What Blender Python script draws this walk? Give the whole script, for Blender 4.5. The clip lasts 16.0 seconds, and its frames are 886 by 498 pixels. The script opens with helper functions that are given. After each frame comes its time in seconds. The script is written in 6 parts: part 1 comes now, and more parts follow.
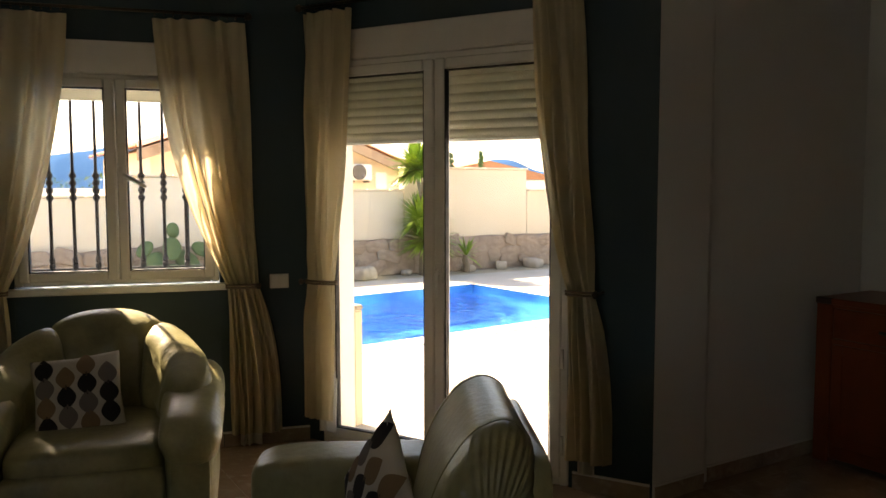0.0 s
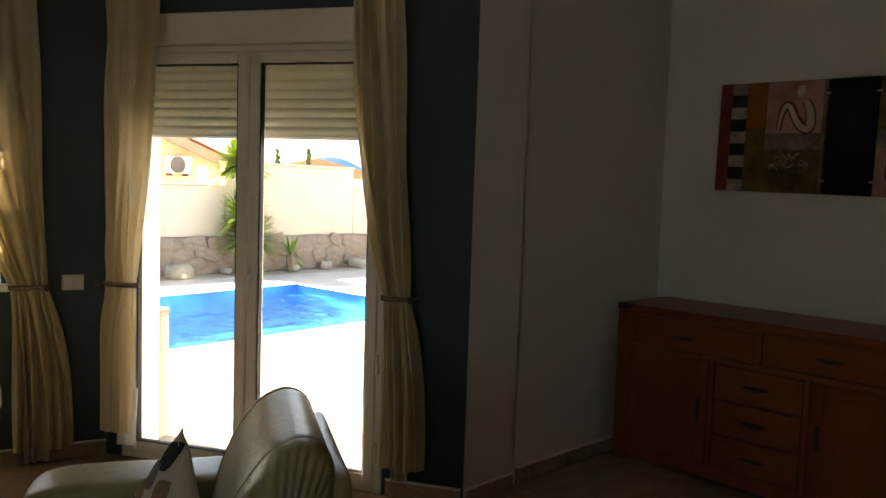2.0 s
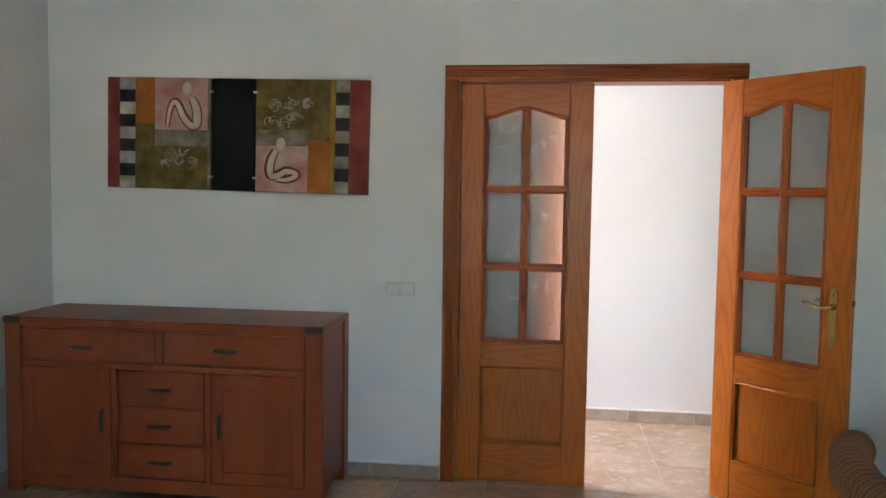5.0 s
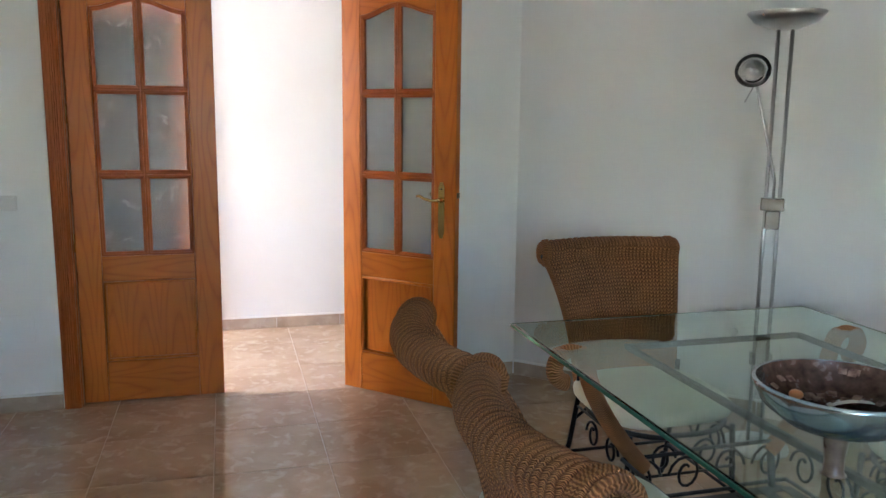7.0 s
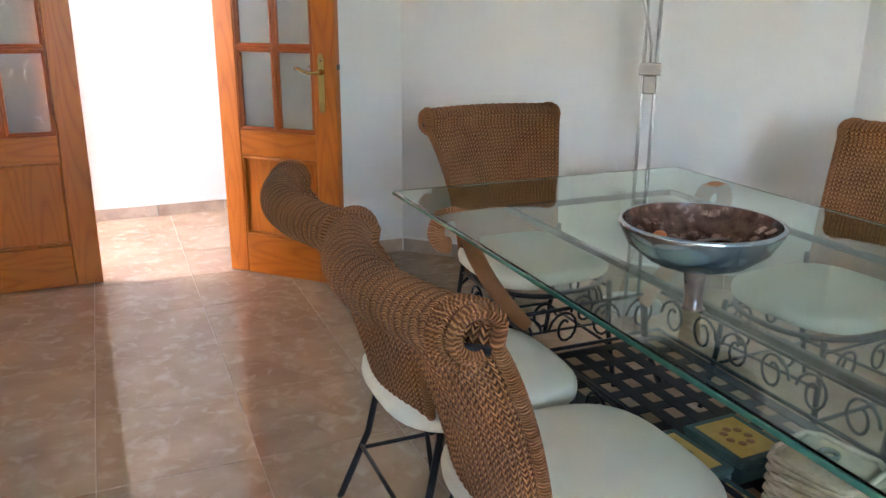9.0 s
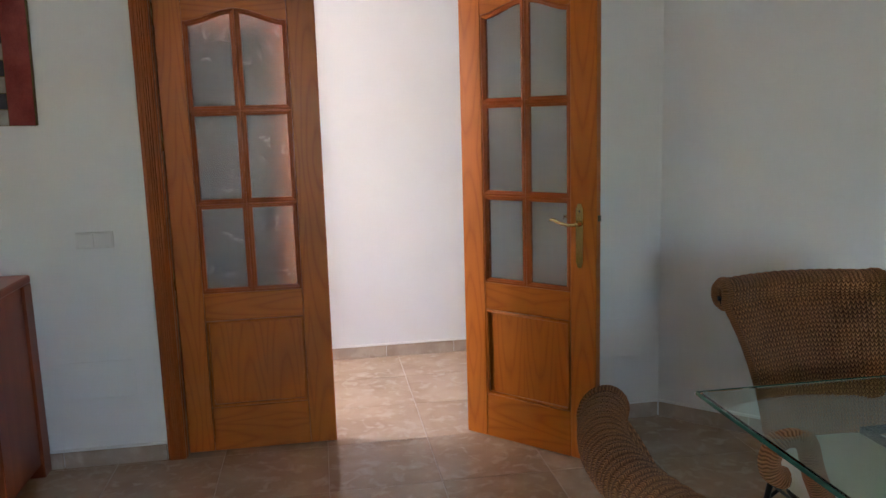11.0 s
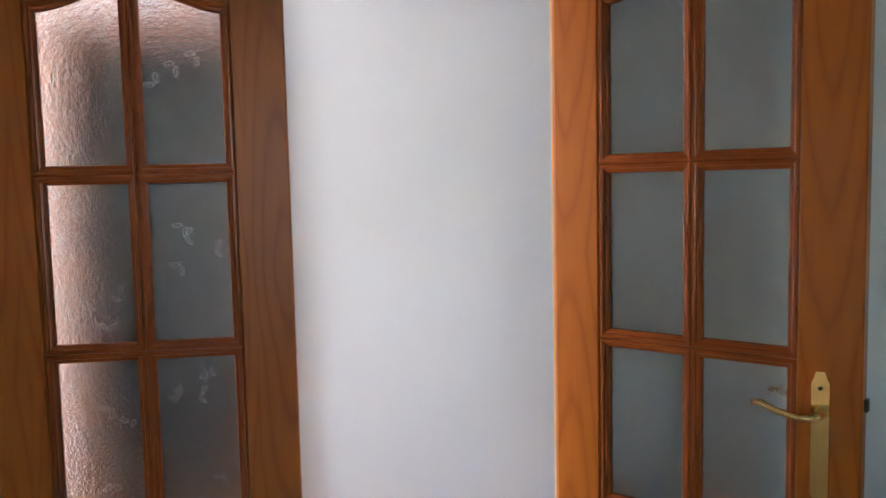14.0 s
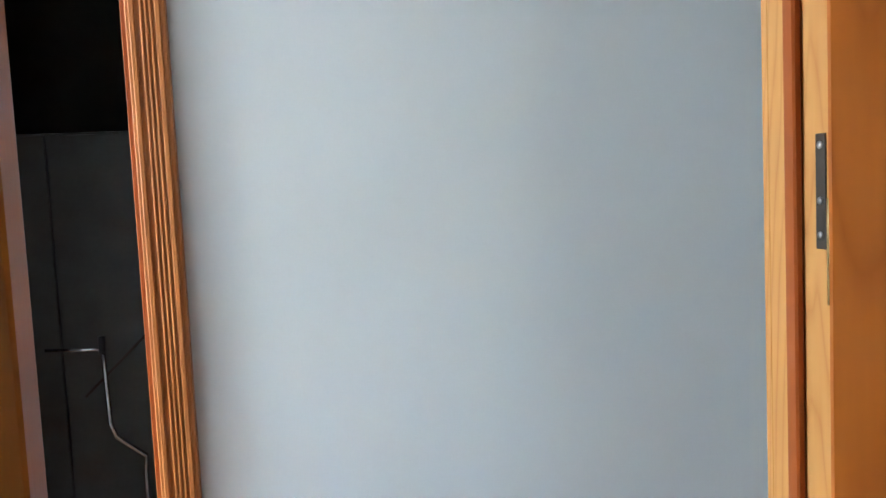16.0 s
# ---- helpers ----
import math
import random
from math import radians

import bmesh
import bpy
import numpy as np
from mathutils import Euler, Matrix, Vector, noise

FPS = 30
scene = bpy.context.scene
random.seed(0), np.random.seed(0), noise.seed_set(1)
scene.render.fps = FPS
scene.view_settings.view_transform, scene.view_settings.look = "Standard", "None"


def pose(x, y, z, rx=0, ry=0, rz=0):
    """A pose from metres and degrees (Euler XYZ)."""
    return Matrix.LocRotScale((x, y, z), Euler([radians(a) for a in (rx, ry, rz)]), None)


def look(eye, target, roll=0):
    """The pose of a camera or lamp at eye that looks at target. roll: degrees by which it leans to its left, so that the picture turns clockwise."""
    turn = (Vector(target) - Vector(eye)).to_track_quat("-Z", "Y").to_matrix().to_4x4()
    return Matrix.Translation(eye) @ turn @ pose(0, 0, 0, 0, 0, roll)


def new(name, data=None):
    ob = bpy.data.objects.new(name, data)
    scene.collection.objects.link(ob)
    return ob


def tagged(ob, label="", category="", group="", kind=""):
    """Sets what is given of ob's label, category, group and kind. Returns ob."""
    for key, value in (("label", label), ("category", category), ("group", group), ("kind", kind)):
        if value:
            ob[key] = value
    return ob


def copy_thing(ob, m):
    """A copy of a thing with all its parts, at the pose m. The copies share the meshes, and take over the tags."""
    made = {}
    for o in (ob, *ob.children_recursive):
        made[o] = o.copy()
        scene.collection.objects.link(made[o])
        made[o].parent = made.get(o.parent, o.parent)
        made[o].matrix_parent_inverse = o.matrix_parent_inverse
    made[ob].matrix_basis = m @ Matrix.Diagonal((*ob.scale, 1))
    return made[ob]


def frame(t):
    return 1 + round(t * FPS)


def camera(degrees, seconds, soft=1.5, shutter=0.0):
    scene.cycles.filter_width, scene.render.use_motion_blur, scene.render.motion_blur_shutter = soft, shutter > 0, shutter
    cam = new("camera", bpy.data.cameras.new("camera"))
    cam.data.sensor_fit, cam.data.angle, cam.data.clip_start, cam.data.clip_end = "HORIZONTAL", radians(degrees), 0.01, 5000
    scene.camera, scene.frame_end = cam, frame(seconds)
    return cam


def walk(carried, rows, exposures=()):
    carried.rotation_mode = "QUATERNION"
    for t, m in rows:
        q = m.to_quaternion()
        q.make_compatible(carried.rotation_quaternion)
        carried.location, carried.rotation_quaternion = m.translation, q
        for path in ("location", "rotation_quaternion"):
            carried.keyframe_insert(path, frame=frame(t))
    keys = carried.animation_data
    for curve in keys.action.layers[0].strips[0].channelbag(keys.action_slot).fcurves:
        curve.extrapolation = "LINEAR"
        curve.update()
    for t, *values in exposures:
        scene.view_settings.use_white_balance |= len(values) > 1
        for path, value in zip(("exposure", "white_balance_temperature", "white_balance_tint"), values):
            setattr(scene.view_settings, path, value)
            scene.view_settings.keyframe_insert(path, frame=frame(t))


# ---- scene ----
cam = camera(58.2, 16.0)
PATH = [
    (0, (-0.015, 0.607, 1.43), (1.017, 2.313, 1.277), -0.1),
    (0.5, (-0.005, 0.598, 1.454), (1.073, 2.274, 1.288), 0.0),
    (1, (-0.006, 0.573, 1.446), (1.111, 2.224, 1.283), 1.2),
    (1.5, (0.073, 0.564, 1.485), (1.257, 2.166, 1.305), 1.6),
    (2, (0.078, 0.638, 1.448), (1.451, 2.085, 1.299), 1.9),
    (2.5, (0.111, 0.688, 1.438), (1.687, 1.912, 1.303), 1.6),
    (3, (0.139, 0.646, 1.467), (1.844, 1.682, 1.328), 1.4),
    (3.5, (0.167, 0.603, 1.482), (1.965, 1.468, 1.344), 0.7),
    (4, (0.197, 0.575, 1.48), (2.079, 1.239, 1.35), 0.4),
    (4.5, (0.229, 0.557, 1.473), (2.172, 1.011, 1.346), 0.1),
    (5, (0.266, 0.519, 1.475), (2.245, 0.777, 1.341), 0.8),
    (5.2, (0.266, 0.509, 1.464), (2.255, 0.67, 1.325), 1.0),
    (7.3, (0.275, 0.237, 1.386), (2.151, -0.358, 1.029), 0.6),
    (7.5, (0.275, 0.228, 1.383), (2.132, -0.409, 1.004), 0.6),
    (8, (0.272, 0.212, 1.359), (2.091, -0.494, 0.919), 0.4),
    (8.5, (0.273, 0.205, 1.325), (2.062, -0.524, 0.807), 0.4),
    (9, (0.277, 0.206, 1.308), (2.038, -0.539, 0.723), 0.3),
    (9.5, (0.29, 0.25, 1.339), (2.061, -0.469, 0.75), 0.3),
    (10, (0.375, 0.304, 1.383), (2.238, -0.216, 0.875), -1.2),
    (10.2, (0.46, 0.324, 1.421), (2.351, -0.128, 0.951), -1.3),
    (12.3, (1.436, 0.3, 1.492), (3.41, 0.067, 1.274), -1.2),
    (12.5, (1.564, 0.292, 1.503), (3.538, 0.05, 1.295), -1.1),
    (13, (1.825, 0.259, 1.486), (3.804, 0.029, 1.304), -0.3),
    (13.5, (2.143, 0.308, 1.469), (4.12, 0.042, 1.325), -0.9),
    (14, (2.473, 0.212, 1.483), (4.446, -0.064, 1.311), -1.3),
    (14.5, (2.794, 0.187, 1.488), (4.758, -0.138, 1.299), -1.1),
    (15, (3.108, 0.164, 1.47), (5.082, -0.107, 1.3), -1.2),
    (15.5, (3.415, 0.138, 1.469), (5.396, -0.138, 1.3), -2.2),
    (15.7, (3.538, 0.121, 1.469), (5.518, -0.164, 1.305), -2.4),
    (15.9, (3.655, 0.1, 1.468), (5.634, -0.19, 1.31), -2.6),
    (16, (3.712, 0.091, 1.468), (5.687, -0.222, 1.31), -2.7),
]
EXPOSURES = [(0, 2.7, 8700, 22), (1.2, 2.7, 8700, 22), (2.0, 3.2, 8400, 20), (2.5, 4.2, 8000, 18), (3.0, 5.3, 7250, 15), (3.5, 5.85, 6900, 12), (4.5, 5.9, 6600, 12),
             (5.2, 5.7, 6150, 13), (7.5, 6.0, 6250, 16), (8.2, 6.1, 6300, 18), (9, 6.5, 6450, 20), (10, 5.95, 6550, 20), (12.3, 5.25, 6000, 16), (13.5, 5.25, 5950, 14), (14.5, 5.05, 5600, 11), (15, 4.8, 5500, 6), (15.5, 5.0, 5350, 1), (16, 5.0, 5250, 0)]
walk(cam, [(t, look(eye, target, roll)) for t, eye, target, roll in PATH], EXPOSURES)

# ---- light ----
SUN_EL, SUN_AZ = radians(45), radians(108)   # azimuth from +x towards +y
world = bpy.data.worlds.new("world")
scene.world = world
world.use_nodes = True
wn = world.node_tree.nodes
sky = wn.new("ShaderNodeTexSky")
sky.sky_type, sky.sun_disc = "NISHITA", False
sky.sun_elevation, sky.sun_rotation = SUN_EL, radians(90) - SUN_AZ
wn["Background"].inputs[1].default_value = 0.1
world.node_tree.links.new(sky.outputs[0], wn["Background"].inputs[0])
sun = new("sun", bpy.data.lights.new("sun", "SUN"))
sun.data.energy, sun.data.angle, sun.data.color = 4.5, radians(0.6), (1.0, 0.95, 0.86)
sun.matrix_basis = look((0, 0, 9), (-math.cos(SUN_EL) * math.cos(SUN_AZ), -math.cos(SUN_EL) * math.sin(SUN_AZ), 9 - math.sin(SUN_EL)))


def window_light(name, eye, target, width, height, watts, color):
    ob = new(name, bpy.data.lights.new(name, "AREA"))
    ob.data.shape, ob.data.size, ob.data.size_y, ob.data.energy, ob.data.color = "RECTANGLE", width, height, watts, color
    ob.matrix_basis = look(eye, target)
    return ob


# added sky-light lamps in two unseen, assumed openings: west wall and hall end
window_light("assumed_west_skylight", (-2.44, 0.4, 1.55), (4, 0.4, 1.1), 0.9, 0.9, 0.15, (0.6, 0.93, 0.98))
window_light("hall_skylight", (5.05, 3.42, 1.7), (5.1, 0, 1.3), 0.85, 1.3, 2.7, (1.0, 0.9, 0.885))


# ---- materials ----
def principled(name):
    m = bpy.data.materials.new(name)
    m.use_nodes = True
    return m, m.node_tree.nodes, m.node_tree.links, m.node_tree.nodes["Principled BSDF"]


def rgb(c):
    return (*c, 1.0)


def surface(name, a, b, rough=0.6, metal=0.0, scale=6.0, fine=60.0, bump=0.15, stretch=(1, 1, 1), spec=0.5, detail=5.0, wear=0.25):
    """Colour between a and b by coarse noise, finer noise in roughness and relief."""
    m, n, l, p = principled(name)
    co = n.new("ShaderNodeTexCoord")
    mp = n.new("ShaderNodeMapping")
    mp.inputs["Scale"].default_value = stretch
    l.new(co.outputs["Object"], mp.inputs[0])
    t1, t2 = n.new("ShaderNodeTexNoise"), n.new("ShaderNodeTexNoise")
    for t, s in ((t1, scale), (t2, fine)):
        l.new(mp.outputs[0], t.inputs["Vector"])
        t.inputs["Scale"].default_value, t.inputs["Detail"].default_value = s, detail
    mix = n.new("ShaderNodeMix")
    mix.data_type = "RGBA"
    mix.inputs[6].default_value, mix.inputs[7].default_value = rgb(a), rgb(b)
    ramp = n.new("ShaderNodeMapRange")
    ramp.inputs[1].default_value, ramp.inputs[2].default_value = 0.3, 0.7
    add = n.new("ShaderNodeMath")
    add.operation = "MULTIPLY_ADD"
    add.inputs[1].default_value, add.inputs[2].default_value = wear, 0
    l.new(t2.outputs[0], add.inputs[0])
    s2 = n.new("ShaderNodeMath")
    s2.operation = "ADD"
    l.new(t1.outputs[0], s2.inputs[0])
    l.new(add.outputs[0], s2.inputs[1])
    s3 = n.new("ShaderNodeMath")
    s3.operation = "SUBTRACT"
    l.new(s2.outputs[0], s3.inputs[0])
    s3.inputs[1].default_value = wear / 2
    l.new(s3.outputs[0], ramp.inputs[0])
    l.new(ramp.outputs[0], mix.inputs[0])
    l.new(mix.outputs[2], p.inputs["Base Color"])
    rr = n.new("ShaderNodeMapRange")
    rr.inputs[3].default_value, rr.inputs[4].default_value = max(rough - 0.08, 0.02), min(rough + 0.08, 1)
    l.new(t1.outputs[0], rr.inputs[0])
    l.new(rr.outputs[0], p.inputs["Roughness"])
    p.inputs["Metallic"].default_value = metal
    p.inputs["Specular IOR Level"].default_value = spec
    if bump:
        bp = n.new("ShaderNodeBump")
        bp.inputs["Strength"].default_value, bp.inputs["Distance"].default_value = bump, 0.004
        l.new(t2.outputs[0], bp.inputs["Height"])
        l.new(bp.outputs[0], p.inputs["Normal"])
    return m


def wood(name, a, b, rough=0.4, axis=2, rings=9.0, spec=0.3, figure=0.0):
    """Long grain along the axis: stretched noise with wavy bands; figure: spacing of flat-sawn growth rings."""
    m, n, l, p = principled(name)
    co, mp = n.new("ShaderNodeTexCoord"), n.new("ShaderNodeMapping")
    sc = [1.0, 1.0, 1.0]
    sc[axis] = 0.07
    mp.inputs["Scale"].default_value = sc
    oi = n.new("ShaderNodeObjectInfo")
    off = n.new("ShaderNodeVectorMath")
    off.operation = "ADD"
    l.new(co.outputs["Object"], off.inputs[0])
    cv = n.new("ShaderNodeCombineXYZ")
    for i in range(3):
        l.new(oi.outputs["Random"], cv.inputs[i])
    l.new(cv.outputs[0], off.inputs[1])
    l.new(off.outputs[0], mp.inputs[0])

    def mth(op, x, y=None, z=None):
        k = n.new("ShaderNodeMath")
        k.operation = op
        for i, v in enumerate((x, y, z)):
            if isinstance(v, (int, float)):
                k.inputs[i].default_value = v
            elif v is not None:
                l.new(v, k.inputs[i])
        return k.outputs[0]
    t1, t2, t3 = (n.new("ShaderNodeTexNoise") for _ in range(3))
    for t, s, d in ((t1, rings, 3), (t2, 90, 4), (t3, 1.5, 2)):
        l.new(mp.outputs[0], t.inputs["Vector"])
        t.inputs["Scale"].default_value, t.inputs["Detail"].default_value = s, d
    l.new(co.outputs["Object"], t3.inputs["Vector"])
    rest = mth("SUBTRACT", mth("MULTIPLY_ADD", t2.outputs[0], 0.45, t3.outputs[0]), 0.48)
    if figure:
        sep = n.new("ShaderNodeSeparateXYZ")
        l.new(off.outputs[0], sep.inputs[0])
        along = sep.outputs[axis]
        across = sep.outputs[2 if axis != 2 else 0]
        across = mth("PINGPONG", mth("MULTIPLY_ADD", t3.outputs[0], 0.05, across), 0.075)
        rise = mth("MULTIPLY_ADD", mth("PINGPONG", mth("MULTIPLY_ADD", oi.outputs["Random"], 5.0, along), 0.9), 0.075, 0.012)
        rise = mth("MULTIPLY_ADD", t1.outputs[0], 0.05, rise)
        dist = mth("SQRT", mth("ADD", mth("MULTIPLY", across, across), mth("MULTIPLY", rise, rise)))
        ring = mth("MULTIPLY", mth("PINGPONG", mth("MULTIPLY", dist, 1 / figure), 0.5), 2.0)
        late = mth("POWER", ring, 3.0)
        fac = mth("ADD", mth("MULTIPLY_ADD", late, -0.34, 0.52), mth("MULTIPLY_ADD", rest, 0.75, 0.0))
    else:
        fac = mth("MULTIPLY_ADD", mth("PINGPONG", mth("MULTIPLY", t1.outputs[0], 6.0), 1.0), 0.6, rest)
    mix = n.new("ShaderNodeMix")
    mix.data_type = "RGBA"
    mix.inputs[6].default_value, mix.inputs[7].default_value = rgb(a), rgb(b)
    l.new(fac, mix.inputs[0])
    l.new(mix.outputs[2], p.inputs["Base Color"])
    p.inputs["Roughness"].default_value = rough
    p.inputs["Specular IOR Level"].default_value = spec
    bp = n.new("ShaderNodeBump")
    bp.inputs["Strength"].default_value, bp.inputs["Distance"].default_value = 0.12, 0.002
    l.new(t2.outputs[0], bp.inputs["Height"])
    l.new(bp.outputs[0], p.inputs["Normal"])
    return m


def clear_glass(name, color, rough=0.0, bump=0.0, scale=40.0, ior=1.45):
    m, n, l, p = principled(name)
    p.inputs["Base Color"].default_value = rgb(color)
    p.inputs["Transmission Weight"].default_value = 1.0
    p.inputs["Roughness"].default_value, p.inputs["IOR"].default_value = rough, ior
    if bump:
        t, bp = n.new("ShaderNodeTexNoise"), n.new("ShaderNodeBump")
        co = n.new("ShaderNodeTexCoord")
        l.new(co.outputs["Object"], t.inputs["Vector"])
        t.inputs["Scale"].default_value = scale
        bp.inputs["Strength"].default_value, bp.inputs["Distance"].default_value = bump, 0.004
        l.new(t.outputs[0], bp.inputs["Height"])
        l.new(bp.outputs[0], p.inputs["Normal"])
    return m


def thin_pane(name, tint=(0.97, 0.98, 0.97), gloss=0.06):
    """A window pane: mostly see-through, with a weak mirror that grows at a slant."""
    m, n, l, p = principled(name)
    n.remove(p)
    tr, gl, mix, fr = (n.new(k) for k in ("ShaderNodeBsdfTransparent", "ShaderNodeBsdfGlossy", "ShaderNodeMixShader", "ShaderNodeFresnel"))
    tr.inputs[0].default_value = rgb(tint)
    gl.inputs["Roughness"].default_value = 0.01
    fr.inputs[0].default_value = 1.45
    l.new(fr.outputs[0], mix.inputs[0])
    l.new(tr.outputs[0], mix.inputs[1])
    l.new(gl.outputs[0], mix.inputs[2])
    l.new(mix.outputs[0], n["Material Output"].inputs[0])
    return m


def cloth(name, a, b, through_color, share=0.35, weave=500.0):
    m, n, l, p = principled(name)
    co = n.new("ShaderNodeTexCoord")
    t1, t2 = n.new("ShaderNodeTexNoise"), n.new("ShaderNodeTexNoise")
    for t, s in ((t1, 5.0), (t2, weave)):
        l.new(co.outputs["Object"], t.inputs["Vector"])
        t.inputs["Scale"].default_value = s
    mix = n.new("ShaderNodeMix")
    mix.data_type = "RGBA"
    mix.inputs[6].default_value, mix.inputs[7].default_value = rgb(a), rgb(b)
    l.new(t1.outputs[0], mix.inputs[0])
    l.new(mix.outputs[2], p.inputs["Base Color"])
    p.inputs["Roughness"].default_value = 0.9
    p.inputs["Specular IOR Level"].default_value = 0.15
    bp = n.new("ShaderNodeBump")
    bp.inputs["Strength"].default_value, bp.inputs["Distance"].default_value = 0.2, 0.002
    l.new(t2.outputs[0], bp.inputs["Height"])
    l.new(bp.outputs[0], p.inputs["Normal"])
    tl, ms = n.new("ShaderNodeBsdfTranslucent"), n.new("ShaderNodeMixShader")
    tl.inputs[0].default_value = rgb(through_color)
    ms.inputs[0].default_value = share
    l.new(p.outputs[0], ms.inputs[1])
    l.new(tl.outputs[0], ms.inputs[2])
    l.new(ms.outputs[0], n["Material Output"].inputs[0])
    return m


def weave(name, a, b, columns=0.016, courses=0.0095):
    """Twisted cord in plaited columns, laid along the sheet's own metres."""
    m, n, l, p = principled(name)
    co, sep = n.new("ShaderNodeTexCoord"), n.new("ShaderNodeSeparateXYZ")
    l.new(co.outputs["UV"], sep.inputs[0])
    wob = n.new("ShaderNodeTexNoise")
    wob.inputs["Scale"].default_value = 22.0
    l.new(co.outputs["UV"], wob.inputs["Vector"])

    def math_node(op, x, y=None, z=None):
        k = n.new("ShaderNodeMath")
        k.operation = op
        for i, v in enumerate((x, y, z)):
            if v is None:
                continue
            if isinstance(v, (int, float)):
                k.inputs[i].default_value = v
            else:
                l.new(v, k.inputs[i])
        return k.outputs[0]
    cx = math_node("MULTIPLY_ADD", wob.outputs[0], 0.5, math_node("MULTIPLY", sep.outputs[0], 1 / columns))
    tri = math_node("PINGPONG", cx, 0.5)
    ph = math_node("ADD", math_node("MULTIPLY", sep.outputs[1], 1 / courses), math_node("MULTIPLY_ADD", tri, 1.7, math_node("MULTIPLY", wob.outputs[0], 1.6)))
    cord = math_node("MULTIPLY_ADD", math_node("SINE", math_node("MULTIPLY", ph, 6.2832)), 0.7, 0.6)
    groove = math_node("POWER", math_node("MULTIPLY", math_node("PINGPONG", cx, 0.5), 2.0), 0.6)
    h = math_node("MULTIPLY", cord, groove)
    t1 = n.new("ShaderNodeTexNoise")
    l.new(co.outputs["Object"], t1.inputs["Vector"])
    t1.inputs["Scale"].default_value, t1.inputs["Detail"].default_value = 14.0, 5.0
    # h drives the colour too, so shade between the cords is painted in
    fac = math_node("MULTIPLY_ADD", t1.outputs[0], 0.55, math_node("MULTIPLY_ADD", h, 1.0, -0.2))
    mix = n.new("ShaderNodeMix")
    mix.data_type = "RGBA"
    mix.inputs[6].default_value, mix.inputs[7].default_value = rgb(a), rgb(b)
    l.new(fac, mix.inputs[0])
    l.new(mix.outputs[2], p.inputs["Base Color"])
    p.inputs["Roughness"].default_value = 0.7
    p.inputs["Specular IOR Level"].default_value = 0.3
    bp = n.new("ShaderNodeBump")
    bp.inputs["Strength"].default_value, bp.inputs["Distance"].default_value = 1.0, 0.011
    l.new(h, bp.inputs["Height"])
    l.new(bp.outputs[0], p.inputs["Normal"])
    return m


def tile_stone(name, a, b, c, rough):
    """Polished marbled tile whose shade differs from piece to piece."""
    m, n, l, p = principled(name)
    co, oi = n.new("ShaderNodeTexCoord"), n.new("ShaderNodeObjectInfo")
    add, sc = n.new("ShaderNodeVectorMath"), n.new("ShaderNodeVectorMath")
    sc.operation = "SCALE"
    cv = n.new("ShaderNodeCombineXYZ")
    for i in range(3):
        l.new(oi.outputs["Random"], cv.inputs[i])
    l.new(cv.outputs[0], sc.inputs[0])
    sc.inputs["Scale"].default_value = 40.0
    l.new(co.outputs["Object"], add.inputs[0])
    l.new(sc.outputs[0], add.inputs[1])
    t1, t2 = n.new("ShaderNodeTexNoise"), n.new("ShaderNodeTexNoise")
    for t, s, d in ((t1, 4.5, 6), (t2, 16, 8)):
        l.new(add.outputs[0], t.inputs["Vector"])
        t.inputs["Scale"].default_value, t.inputs["Detail"].default_value = s, d
        t.inputs["Distortion"].default_value = 0.6
    r1 = n.new("ShaderNodeValToRGB")
    r1.color_ramp.elements[0].position, r1.color_ramp.elements[1].position = 0.32, 0.7
    r1.color_ramp.elements[0].color, r1.color_ramp.elements[1].color = rgb(a), rgb(b)
    l.new(t1.outputs[0], r1.inputs[0])
    r2 = n.new("ShaderNodeMapRange")
    r2.inputs[1].default_value, r2.inputs[2].default_value, r2.inputs[4].default_value = 0.52, 0.72, 0.75
    l.new(t2.outputs[0], r2.inputs[0])
    mix = n.new("ShaderNodeMix")
    mix.data_type = "RGBA"
    mix.inputs[7].default_value = rgb(c)
    l.new(r2.outputs[0], mix.inputs[0])
    l.new(r1.outputs[0], mix.inputs[6])
    l.new(mix.outputs[2], p.inputs["Base Color"])
    p.inputs["Roughness"].default_value = rough
    return m


WHITE_PAINT = surface("white_paint", (0.69, 0.7, 0.69), (0.74, 0.75, 0.74), 0.7, scale=1.2, fine=180, bump=0.06, spec=0.3)
BLUE_PAINT = surface("petrol_paint", (0.036, 0.064, 0.078), (0.046, 0.077, 0.092), 0.65, scale=1.5, fine=180, bump=0.06, spec=0.3)
CEILING = surface("ceiling_paint", (0.7, 0.7, 0.68), (0.75, 0.75, 0.73), 0.8, scale=1.0, fine=160, bump=0.04)
TILE = tile_stone("polished_tile", (0.34, 0.23, 0.15), (0.44, 0.32, 0.22), (0.5, 0.4, 0.3), 0.07)
GROUT = surface("grout", (0.4, 0.31, 0.24), (0.48, 0.385, 0.3), 0.9, fine=200)
SKIRTING = tile_stone("skirting_tile", (0.3, 0.22, 0.16), (0.46, 0.36, 0.28), (0.5, 0.42, 0.34), 0.3)
PINE = wood("varnished_pine", (0.26, 0.056, 0.005), (0.51, 0.146, 0.014), 0.35, rings=6, figure=0.017)
PINE_X = wood("varnished_pine_cross", (0.26, 0.056, 0.005), (0.51, 0.146, 0.014), 0.35, axis=0, rings=6, figure=0.017)
PINE_BEAD = wood("pine_beading", (0.24, 0.05, 0.007), (0.33, 0.078, 0.011), 0.3, rings=6)
CASING = wood("casing_pine", (0.25, 0.055, 0.008), (0.36, 0.093, 0.016), 0.35, rings=8)
